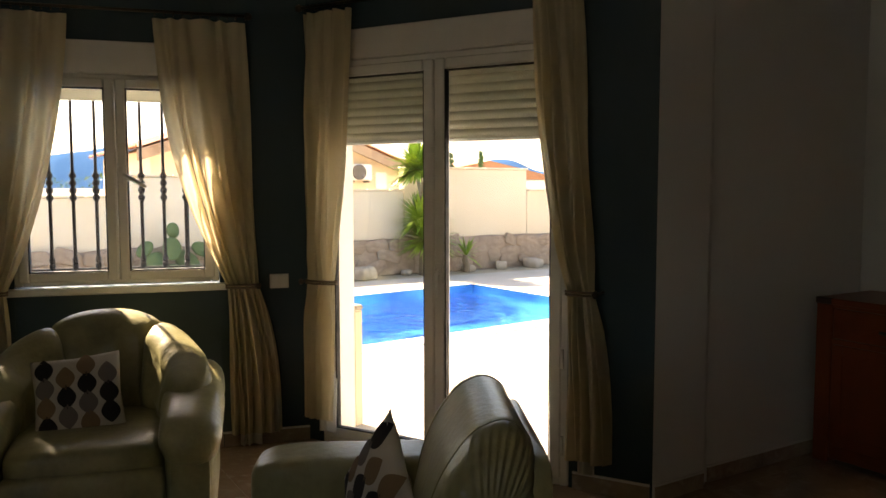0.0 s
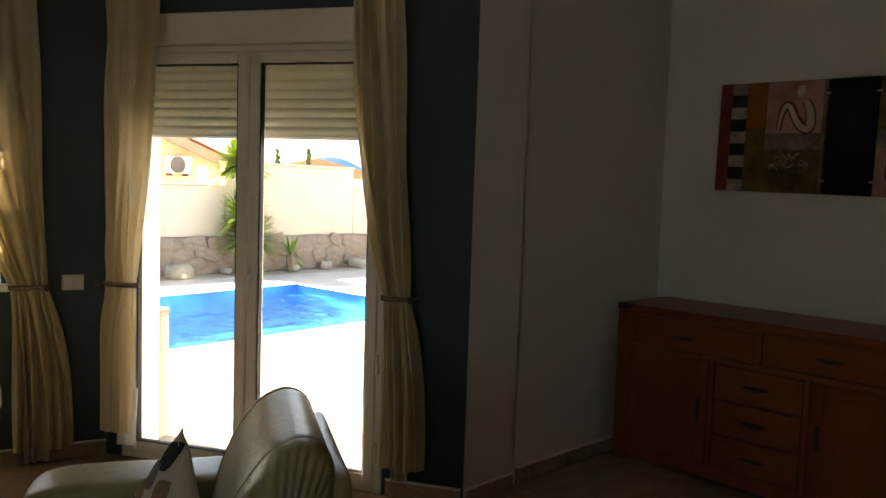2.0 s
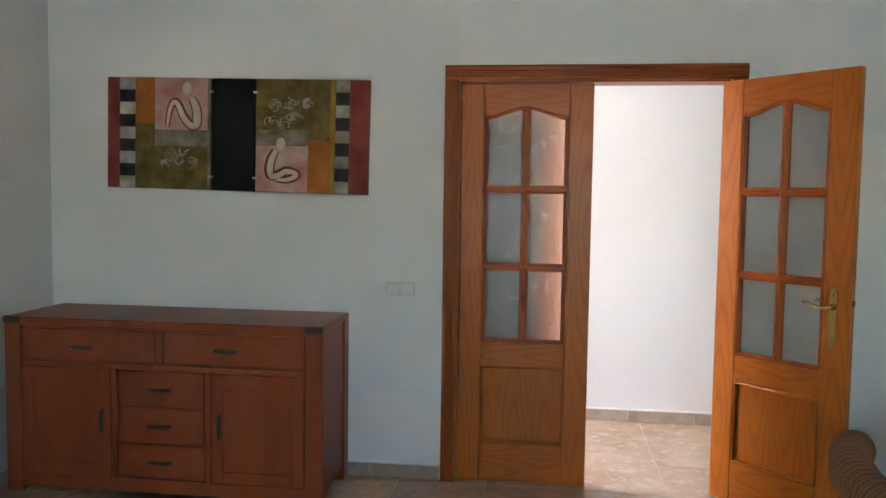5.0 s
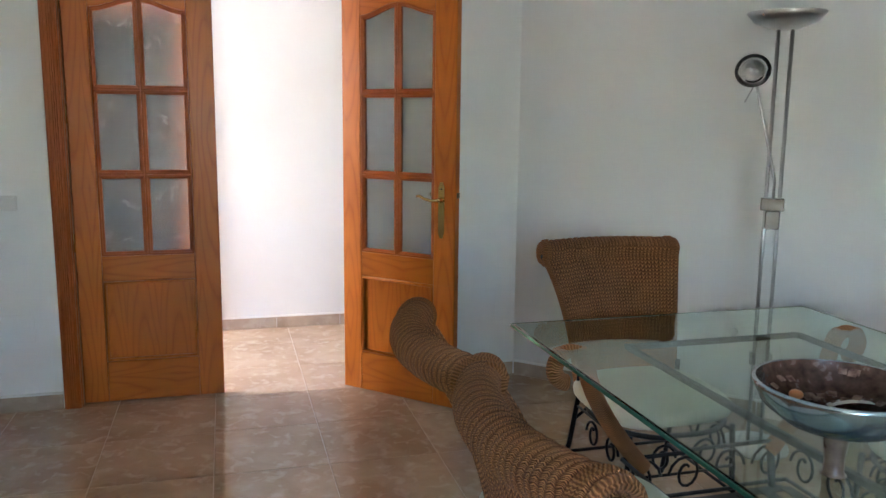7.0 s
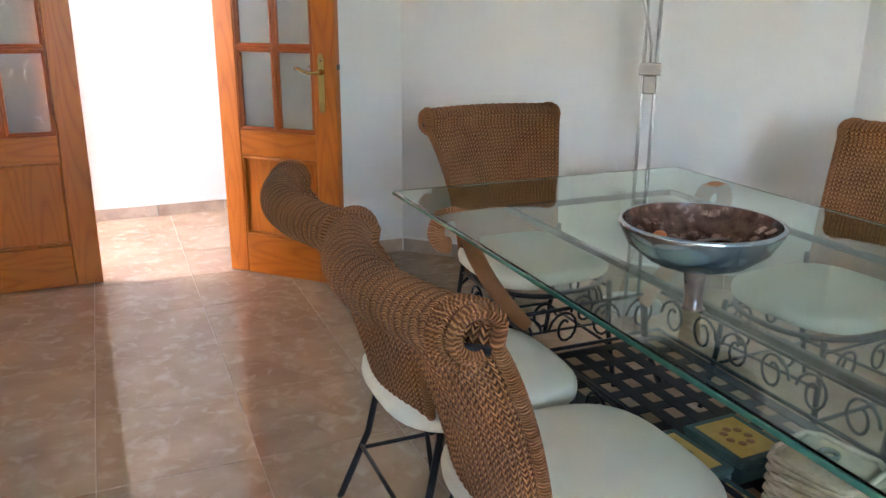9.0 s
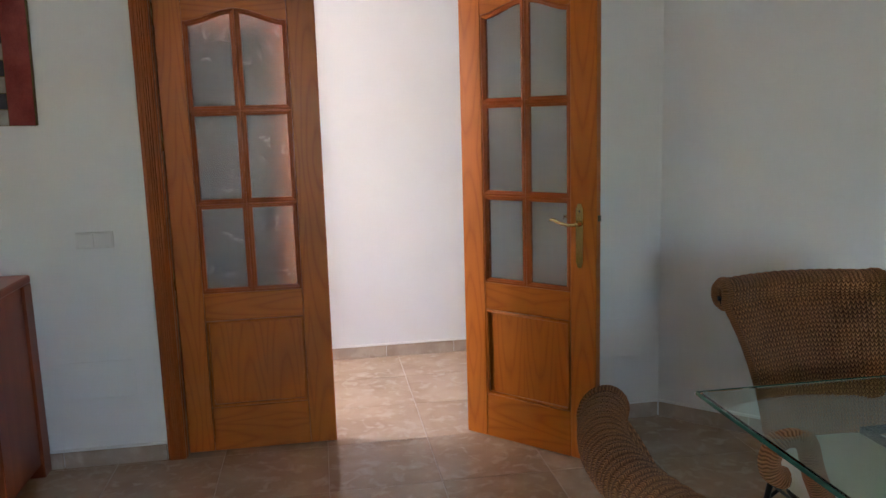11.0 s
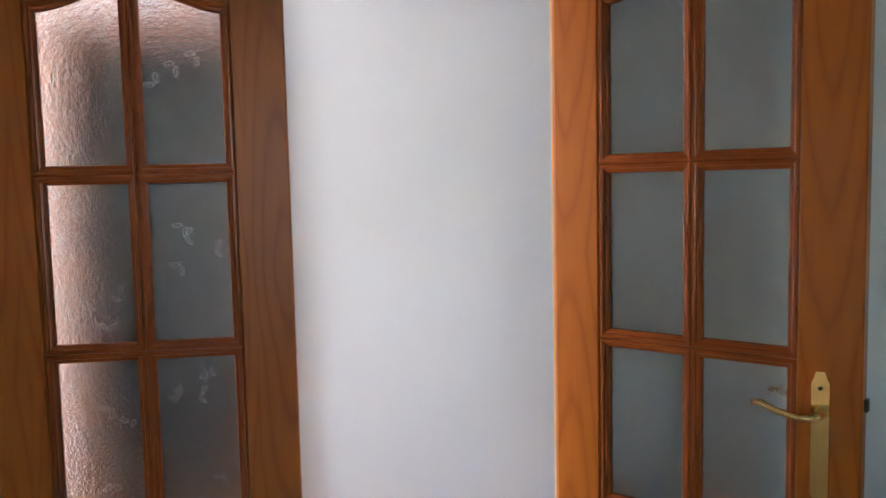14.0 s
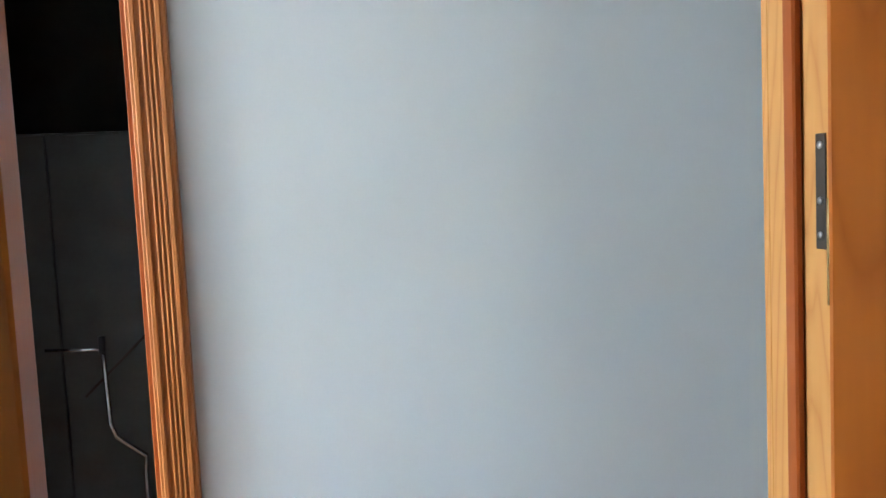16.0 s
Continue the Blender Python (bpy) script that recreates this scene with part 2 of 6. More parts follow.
CASING_Y = wood("casing_pine_cross", (0.25, 0.055, 0.008), (0.36, 0.093, 0.016), 0.35, axis=1, rings=8)
PALER_PINE = wood("pale_pine", (0.4, 0.15, 0.03), (0.64, 0.34, 0.1), 0.45, rings=14, figure=0.008)
SIDEBOARD_WOOD = wood("sideboard_wood", (0.2, 0.044, 0.014), (0.29, 0.069, 0.022), 0.33, axis=1, rings=5)
SIDEBOARD_UP = wood("sideboard_wood_upright", (0.2, 0.044, 0.014), (0.29, 0.069, 0.022), 0.33, axis=2, rings=5)
SIDEBOARD_DARK = surface("dark_corner_wood", (0.05, 0.02, 0.012), (0.07, 0.028, 0.016), 0.35)
JAMB_PINE = wood("jamb_pine", (0.33, 0.1, 0.02), (0.56, 0.215, 0.055), 0.4, rings=12)
# dark grey carries the unlit store room's shade in the wall colour
STORE_GLOOM = surface("store_wall_gloom", (0.06, 0.06, 0.057), (0.1, 0.1, 0.095), 0.9, scale=2, fine=60)
GAP = surface("dark_gap", (0.012, 0.008, 0.006), (0.02, 0.012, 0.01), 0.8)
BRASS = surface("brass", (0.7, 0.5, 0.2), (0.78, 0.58, 0.26), 0.22, 1.0, bump=0.03)
DARK_METAL = surface("dark_pewter", (0.09, 0.075, 0.06), (0.14, 0.12, 0.1), 0.38, 1.0, bump=0.1)
IRON = surface("black_iron", (0.012, 0.012, 0.014), (0.03, 0.028, 0.03), 0.45, 0.6, bump=0.2)
STEEL = surface("brushed_steel", (0.42, 0.42, 0.42), (0.5, 0.5, 0.5), 0.3, 1.0, stretch=(1, 1, 0.1), bump=0.05)
CHROME = surface("chrome", (0.6, 0.6, 0.6), (0.68, 0.68, 0.68), 0.15, 1.0, bump=0)
PVC = surface("white_pvc", (0.74, 0.74, 0.71), (0.78, 0.78, 0.75), 0.35, fine=120, bump=0.02)
RUBBER = surface("black_seal", (0.015, 0.015, 0.015), (0.025, 0.025, 0.025), 0.6)
PLATE = surface("switch_plastic", (0.62, 0.62, 0.6), (0.68, 0.68, 0.66), 0.35, bump=0.0)
PANE = thin_pane("window_pane")
OBSCURE = clear_glass("obscured_glass", (0.97, 0.97, 0.96), 0.19, 0.32, 180)
ETCH = surface("etched_leaf", (0.42, 0.41, 0.4), (0.6, 0.59, 0.57), 0.4, fine=200, bump=0.1)
TABLE_GLASS = clear_glass("table_glass", (0.72, 0.92, 0.86), 0.0)
SLAT = cloth("shutter_slat", (0.62, 0.61, 0.54), (0.68, 0.67, 0.6), (0.7, 0.68, 0.55), 0.3, 80)
CURTAIN = cloth("cream_curtain", (0.7, 0.63, 0.47), (0.78, 0.71, 0.54), (0.84, 0.72, 0.48), 0.4)
LINING = cloth("white_lining", (0.75, 0.73, 0.68), (0.8, 0.78, 0.72), (0.8, 0.78, 0.7), 0.4)
CORD = surface("tie_cord", (0.16, 0.12, 0.08), (0.26, 0.2, 0.13), 0.7, fine=300, bump=0.4)
LEATHER = surface("cream_green_leather", (0.2, 0.185, 0.085), (0.3, 0.28, 0.14), 0.36, scale=5, fine=34, bump=0.6, wear=0.4)
CUSHION_BASE = cloth("cushion_cloth", (0.5, 0.45, 0.38), (0.58, 0.53, 0.45), (0.3, 0.28, 0.22), 0.05, 300)
LEAF_BLACK = cloth("cushion_leaf_black", (0.02, 0.018, 0.016), (0.05, 0.04, 0.035), (0.02, 0.02, 0.02), 0.02, 300)
LEAF_BROWN = cloth("cushion_leaf_brown", (0.2, 0.13, 0.07), (0.28, 0.19, 0.11), (0.1, 0.08, 0.04), 0.02, 300)
LEAF_GREY = cloth("cushion_leaf_grey", (0.16, 0.13, 0.11), (0.22, 0.18, 0.16), (0.1, 0.08, 0.06), 0.02, 300)
RATTAN = weave("seagrass_weave", (0.12, 0.039, 0.013), (0.7, 0.315, 0.125), 0.0125, 0.0085)
RATTAN_CORD = weave("seagrass_cord", (0.24, 0.092, 0.032), (0.54, 0.235, 0.09), 0.5, 0.0065)
BASKET = surface("pale_basket_cane", (0.42, 0.33, 0.22), (0.6, 0.5, 0.36), 0.7, scale=25, fine=120, bump=0.4)
GLASS_EDGE = surface("green_glass_edge", (0.03, 0.12, 0.09), (0.05, 0.17, 0.13), 0.12, bump=0.02)
SEAT_CLOTH = surface("cream_upholstery", (0.6, 0.58, 0.47), (0.66, 0.64, 0.53), 0.6, fine=300, bump=0.15)
MOSAIC_IN = surface("brown_shell_mosaic", (0.03, 0.013, 0.01), (0.1, 0.05, 0.035), 0.25, scale=45, fine=80)
# silver lustre whose blue patches paint in the reflected sky
MOSAIC_OUT = surface("silver_lustre_blue_reflection", (0.22, 0.34, 0.45), (0.52, 0.55, 0.56), 0.12, 0.9, scale=8, bump=0.05)


# ---- mesh tools ----
class Shape:
    """Gathers vertices and faces of one mesh."""

    def __init__(self):
        self.v, self.f, self.soft, self.uv = [], [], [], []

    def add(self, verts, faces, m=None, soft=False, uv=None):
        o = len(self.v)
        self.uv += uv or [(p[0], p[2]) for p in verts]
        self.v += [tuple(m @ Vector(p)) if m is not None else tuple(p) for p in verts]
        self.f += [tuple(o + i for i in f) for f in faces]
        self.soft += [soft] * len(faces)
        return self

    def box(self, lo, hi, b=0.002, m=None):
        """A box with chamfered edges."""
        b = min(b, *[(hi[i] - lo[i]) * 0.45 for i in range(3)])
        vs, ix = [], {}
        for c in ((i, j, k) for i in (0, 1) for j in (0, 1) for k in (0, 1)):
            for ax in range(3):
                p = [(hi[d] - b if c[d] else lo[d] + b) for d in range(3)]
                p[ax] = hi[ax] if c[ax] else lo[ax]
                ix[c, ax] = len(vs)
                vs.append(p)
        fs = []
        for ax in range(3):
            u, w = [d for d in range(3) if d != ax]
            for side in (0, 1):
                q = []
                for a, e in ((0, 0), (1, 0), (1, 1), (0, 1)):
                    c = [0, 0, 0]
                    c[ax], c[u], c[w] = side, a, e
                    q.append(ix[tuple(c), ax])
                fs.append(q)
            for a in (0, 1):
                for e in (0, 1):
                    c0, c1 = [0, 0, 0], [0, 0, 0]
                    c0[u] = c1[u] = a
                    c0[w] = c1[w] = e
                    c1[ax] = 1
                    c0, c1 = tuple(c0), tuple(c1)
                    fs.append([ix[c0, u], ix[c1, u], ix[c1, w], ix[c0, w]])
        for c in ((i, j, k) for i in (0, 1) for j in (0, 1) for k in (0, 1)):
            fs.append([ix[c, 0], ix[c, 1], ix[c, 2]])
        return self.add(vs, fs, m)

    def prism(self, poly, z0, z1, m=None):
        n = len(poly)
        vs = [(x, y, z0) for x, y in poly] + [(x, y, z1) for x, y in poly]
        fs = [tuple(range(n - 1, -1, -1)), tuple(range(n, 2 * n))] + [(i, (i + 1) % n, n + (i + 1) % n, n + i) for i in range(n)]
        return self.add(vs, fs, m)

    def tube(self, pts, r, n=8, m=None, closed=False):
        pts = [Vector(p) for p in pts]
        rs = r if isinstance(r, (list, tuple)) else [r] * len(pts)
        vs, fs, k = [], [], len(pts)
        up = None
        for i, p in enumerate(pts):
            a = pts[(i - 1) % k] if closed else pts[max(i - 1, 0)]
            b = pts[(i + 1) % k] if closed else pts[min(i + 1, k - 1)]
            d = (b - a).normalized()
            if up is None:
                up = d.orthogonal().normalized()
            up = (up - d * up.dot(d)).normalized()
            side = d.cross(up)
            for j in range(n):
                t = 2 * math.pi * j / n
                vs.append(p + (up * math.cos(t) + side * math.sin(t)) * rs[i])
        last = k if closed else k - 1
        for i in range(last):
            for j in range(n):
                i2 = (i + 1) % k
                fs.append((i * n + j, i * n + (j + 1) % n, i2 * n + (j + 1) % n, i2 * n + j))
        if not closed:
            fs += [tuple(range(n - 1, -1, -1)), tuple((k - 1) * n + j for j in range(n))]
        run, uv = 0.0, []
        for i in range(k):
            run += (pts[i] - pts[i - 1]).length if i else 0.0
            uv += [(rs[i] * 2 * math.pi * j / n, run) for j in range(n)]
        return self.add(vs, fs, m, True, uv)

    def lathe(self, prof, n=24, m=None, caps=True):
        vs, fs, k = [], [], len(prof)
        for r, z in prof:
            vs += [(r * math.cos(2 * math.pi * j / n), r * math.sin(2 * math.pi * j / n), z) for j in range(n)]
        for i in range(k - 1):
            fs += [(i * n + j, i * n + (j + 1) % n, (i + 1) * n + (j + 1) % n, (i + 1) * n + j) for j in range(n)]
        if caps and prof[0][0] > 1e-4:
            fs.append(tuple(range(n - 1, -1, -1)))
        if caps and prof[-1][0] > 1e-4:
            fs.append(tuple((k - 1) * n + j for j in range(n)))
        return self.add(vs, fs, m, True)

    def sheet(self, fn, nu, nv, m=None, wrap=False, size=(1, 1)):
        """A grid from fn(u, v), u and v in 0..1."""
        vs = [fn(i / nu, j / nv) for j in range(nv + 1) for i in range(nu + (0 if wrap else 1))]
        w = nu if wrap else nu + 1
        fs = []
        for j in range(nv):
            for i in range(nu):
                a, b = j * w + i, j * w + (i + 1) % w
                fs.append((a, b, b + w, a + w))
        return self.add(vs, fs, m, True, [(size[0] * i / nu, size[1] * j / nv) for j in range(nv + 1) for i in range(w)])

    def puff(self, size, m=None, e=0.45, n=20, dent=0.0):
        """A stuffed block: a rounded superellipsoid of the full size given."""
        hx, hy, hz = (c / 2 for c in size)

        def power(c, q):
            return math.copysign(abs(c) ** q, c)

        def fn(u, v):
            a, b = 2 * math.pi * u, math.pi * (v - 0.5)
            cb, sb = power(math.cos(b), e), power(math.sin(b), e)
            return (hx * cb * power(math.cos(a), e), hy * cb * power(math.sin(a), e), hz * sb)
        return self.sheet(fn, n * 2, n, m, True, (2 * (size[0] + size[1]), size[2] * 1.6))


def part(name, shape, material, parent=None, label="", m=None):
    me = bpy.data.meshes.new(name)
    me.from_pydata(shape.v, [], shape.f)
    me.polygons.foreach_set("use_smooth", shape.soft)
    idx = np.empty(len(me.loops), dtype=np.int32)
    me.loops.foreach_get("vertex_index", idx)
    me.uv_layers.new(name="metres").data.foreach_set("uv", np.array(shape.uv, dtype=np.float32)[idx].ravel())
    me.materials.append(material)
    me.update()
    bm = bmesh.new()
    bm.from_mesh(me)
    bmesh.ops.remove_doubles(bm, verts=bm.verts, dist=1e-5)
    bmesh.ops.recalc_face_normals(bm, faces=bm.faces)
    bm.to_mesh(me)
    bm.free()
    ob = new(name, me)
    if parent is not None:
        ob.parent = parent
    if m is not None:
        ob.matrix_basis = m
    if label:
        ob["label"] = label
    return ob


def thing(name, m, label, category, group="", kind=""):
    ob = new(name)
    ob.empty_display_size = 0.1
    ob.matrix_basis = m
    return tagged(ob, label, category, group, kind)


def structure(name, shape, material, label):
    return tagged(part(name, shape, material), label, name.split("_")[0], kind="structure")


def piece(name, mesh_ob, parent, m):
    """Another object on the same mesh."""
    ob = new(name, mesh_ob.data)
    ob.parent = parent
    ob.matrix_basis = m
    return ob


# ---- the shell ----
H = 2.75
PATIO = pose(2.62, 3.13, 0, 0, 0, 120)     # x along the wall, y into the room
BAY = pose(1.65, 4.81, 0, 0, 0, 165)
PATIO_LEN = BAY_LEN = 1.941
XW = 4.28                                   # face of the door wall
XH = 5.58                                   # far wall of the hall


def wall_with_opening(name, material, label, length, o0, o1, z0, z1, m, thick=0.28, y0=None):
    s = Shape()
    for lo, hi in (((0, -thick, 0), (o0, 0, H)), ((o1, -thick, 0), (length, 0, H))):
        s.box(lo, hi, 0.001)
    s.box((o0, -thick, z1), (o1, 0, H), 0.001)
    if z0 > 0.02:
        s.box((o0, -thick, 0), (o1, 0, z0), 0.001)
    ob = structure(name, s, material, label)
    ob.matrix_basis = m
    return ob


wall_with_opening("wall_patio", BLUE_PAINT, "dark petrol-blue painted wall around the patio door", PATIO_LEN + 0.1, 0.40, 1.86, 0, 2.27, PATIO)
wall_with_opening("wall_bay", BLUE_PAINT, "dark petrol-blue painted wall around the barred window", BAY_LEN, 0.49, 1.50, 0.905, 2.19, BAY)
structure("wall_pillar", Shape().prism([(2.62, 3.13), (2.97, 3.142), (3.03, 3.18), (4.28, 3.19), (4.28, 3.5), (2.87, 3.5)], 0, H), WHITE_PAINT, "white plastered wall with a shallow pillar")
# door wall with the double door's opening
dw = Shape()
dw.box((XW, -1.25, 0), (XW + 0.14, -0.363, H), 0.001).box((XW, 0.982, 0), (XW + 0.14, 3.5, H), 0.001).box((XW, -0.363, 2.065), (XW + 0.14, 0.982, H), 0.001)
structure("wall_east", dw, WHITE_PAINT, "white plastered wall with a double door")
structure("wall_diagonal", Shape().prism([(4.28, -1.245), (2.765, -2.76), (2.765 + 0.2, -2.9), (4.48, -1.385)], 0, H), WHITE_PAINT, "white plastered slanting wall of the dining corner")
structure("wall_south", Shape().box((-2.6, -2.96, 0), (2.9, -2.76, H), 0.001), WHITE_PAINT, "plain white wall")
# unseen wall; its opening is assumed, to let light into the dining side
sw = Shape()
sw.box((-2.61, -2.96, 0), (-2.41, -0.05, H), 0.001).box((-2.61, 0.85, 0), (-2.41, 2.5, H), 0.001).box((-2.61, -0.05, 2.0), (-2.41, 0.85, H), 0.001).box((-2.61, -0.05, 0), (-2.41, 0.85, 1.1), 0.001)
structure("wall_west", sw, WHITE_PAINT, "unseen plain white wall with an assumed window opening")
structure("wall_bay_left", Shape().box((0, -0.25, 0), (2.0, 0, H), 0.001), BLUE_PAINT, "plain dark blue wall").matrix_basis = pose(-0.225, 5.312, 0, 0, 0, 210)
structure("wall_bay_end", Shape().box((0, -0.25, 0), (2.0, 0, H), 0.001), BLUE_PAINT, "plain dark blue wall").matrix_basis = pose(-1.905, 4.34, 0, 0, 0, 255)
structure("ceiling", Shape().box((-2.9, -3.2, H), (8.2, 5.7, H + 0.15), 0.001), CEILING, "plain white ceiling")
# hall and the dark store room behind it
hw = Shape()
hw.box((XH, -3.2, 0), (XH + 0.12, 0.472, H), 0.001).box((XH, 1.19, 0), (XH + 0.12, 3.5, H), 0.001).box((XH, 0.472, 2.06), (XH + 0.12, 1.19, H), 0.001)
structure("wall_hall", hw, WHITE_PAINT, "white plastered hall wall with a doorway")
structure("wall_hall_end", Shape().box((4.3, -3.3, 0), (5.7, -3.1, H), 0.001), WHITE_PAINT, "plain white wall")
# unseen end wall, its opening assumed from the hall's brightness
hn = Shape()
hn.box((4.42, 3.4, 0), (5.6, 3.5, 1.0), 0.001).box((4.42, 3.4, 2.4), (5.6, 3.5, H), 0.001)
structure("wall_hall_window", hn, WHITE_PAINT, "unseen plain white wall with an assumed window opening")
structure("wall_hall_side", Shape().box((4.40, -3.2, 0), (4.42, -1.3, H), 0.001), WHITE_PAINT, "plain white wall")
# store walls: the room's shade is in their dark colour
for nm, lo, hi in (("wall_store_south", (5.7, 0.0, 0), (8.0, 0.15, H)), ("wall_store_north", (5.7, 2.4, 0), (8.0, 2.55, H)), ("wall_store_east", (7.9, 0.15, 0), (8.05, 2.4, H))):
    structure(nm, Shape().box(lo, hi, 0.001), STORE_GLOOM, "store room wall with the gloom put into its dark grey")

# ---- hall doorway casing ----
hc = thing("door_casing", pose(XH, 0.472, 0), "reeded pine door casing round the dark doorway", "door casing", kind="structure")


def moulding(name, material, lo, hi, axis, parent, face=-1, label=""):
    """A casing board with three raised reeds along it; the face looks to -x."""
    s = Shape().box(lo, hi, 0.003)
    w = hi[axis] - lo[axis]
    long_ax = 2 if axis == 1 else 1
    for k, f in enumerate((0.1, 0.3, 0.42, 0.54, 0.74)):
        a, b = list(lo), list(hi)
        a[axis], b[axis] = lo[axis] + w * f, lo[axis] + w * (f + (0.09 if 0 < k < 4 else 0.16))
        a[0], b[0] = lo[0] - 0.007, lo[0] + 0.001
        s.box(a, b, 0.003)
    return part(name, s, material, parent, label)


moulding("jamb_board", JAMB_PINE, (-0.03, -0.085, 0), (0, 0.0, 2.06), 1, hc)
moulding("jamb_board", JAMB_PINE, (-0.03, 0.718, 0), (0, 0.803, 2.06), 1, hc)
moulding("head_board", CASING_Y, (-0.03, -0.085, 2.06), (0, 0.803, 2.145), 2, hc)
part("lining", Shape().box((0.002, -0.002, 0), (0.12, 0.016, 2.05), 0.002), CASING, hc)

# ---- double door ----
LW = 0.655                                   # one leaf
LEAF_H = 2.03


def door_frame():
    fr = thing("door_1", pose(0, 0, 0), "varnished pine frame of a double door", "door", kind="structure")
    x0 = XW - 0.022
    moulding("casing", CASING, (x0, 0.965, 0), (XW - 0.002, 1.04, 2.05), 1, fr)
    moulding("casing", CASING, (x0, -0.42, 0), (XW - 0.002, -0.345, 2.05), 1, fr)
    moulding("casing", CASING_Y, (x0, -0.42, 2.05), (XW - 0.002, 1.04, 2.125), 2, fr)
    # south lining and hall-side casing are paler than the north lining
    part("lining", Shape().box((XW, -0.362, 0), (XW + 0.142, -0.342, 2.05), 0.002), PALER_PINE, fr)
    part("lining", Shape().box((XW, 0.96, 0), (XW + 0.142, 0.981, 2.05), 0.002), CASING, fr)
    part("lining", Shape().box((XW, -0.342, 2.042), (XW + 0.142, 0.96, 2.064), 0.002), CASING_Y, fr)
    part("stop", Shape().box((XW + 0.086, -0.342, 0), (XW + 0.103, -0.333, 2.04), 0.002), CASING, fr, "dark red stop strip")
    hp = part("hinge_plate", Shape().box((XW + 0.053, -0.342, 1.398), (XW + 0.067, -0.3405, 1.498), 0.0006), DARK_METAL, fr, "dark metal hinge plate with screws")
    for z in (1.41, 1.44, 1.488):
        part("screw", Shape().lathe([(0.0035, 0), (0.0035, 0.001), (0.0, 0.0012)], 8, pose(XW + 0.06, -0.3405, z, -90, 0, 0)), STEEL, hp)
    part("casing", Shape().box((XW + 0.141, -0.42, 0), (XW + 0.158, -0.344, 2.05), 0.004), PALER_PINE, fr)
    return fr


door_frame()
GX0, GX1 = 0.112, 0.537                      # opening between the stiles, from the hinge
GMX = 0.5 * (GX0 + GX1)


def arch(x):
    """Lower edge of the top rail."""
    u = abs(x - GMX) / (GX1 - GMX)
    return 1.872 + 0.05 * (0.5 + 0.5 * math.cos(math.pi * min(u, 1)))


def bead(s, x0, x1, z0, z1, y, w=0.011):
    """Rounded beading round a panel on the face at y."""
    return s.tube([(x0, y, z0), (x1, y, z0), (x1, y, z1), (x0, y, z1)], w, 6, None, True)


def glazing_bead(s, x0, x1, z0, z1, sg, top=None):
    """Moulded beading round a pane, stepping down from the wood to the glass, with mitred corners."""
    rings, k = [], 12
    for d, h in ((0.0, 0.004), (0.0, 0.0155), (0.0025, 0.018), (0.007, 0.0182), (0.010, 0.0165), (0.0112, 0.0135), (0.016, 0.0125), (0.0195, 0.0095), (0.021, 0.003)):
        a, b = x0 + d, x1 - d
        row = [(a, sg * h, z0 + d), (b, sg * h, z0 + d)]
        for i in range(k + 1):
            x = b + (a - b) * i / k
            row.append((x, sg * h, (top(x) if top else z1) - d))
        rings.append(row)
    n = len(rings[0])
    fs = [(r * n + i, r * n + (i + 1) % n, (r + 1) * n + (i + 1) % n, (r + 1) * n + i) for r in range(len(rings) - 1) for i in range(n)]
    return s.add([p for row in rings for p in row], fs)


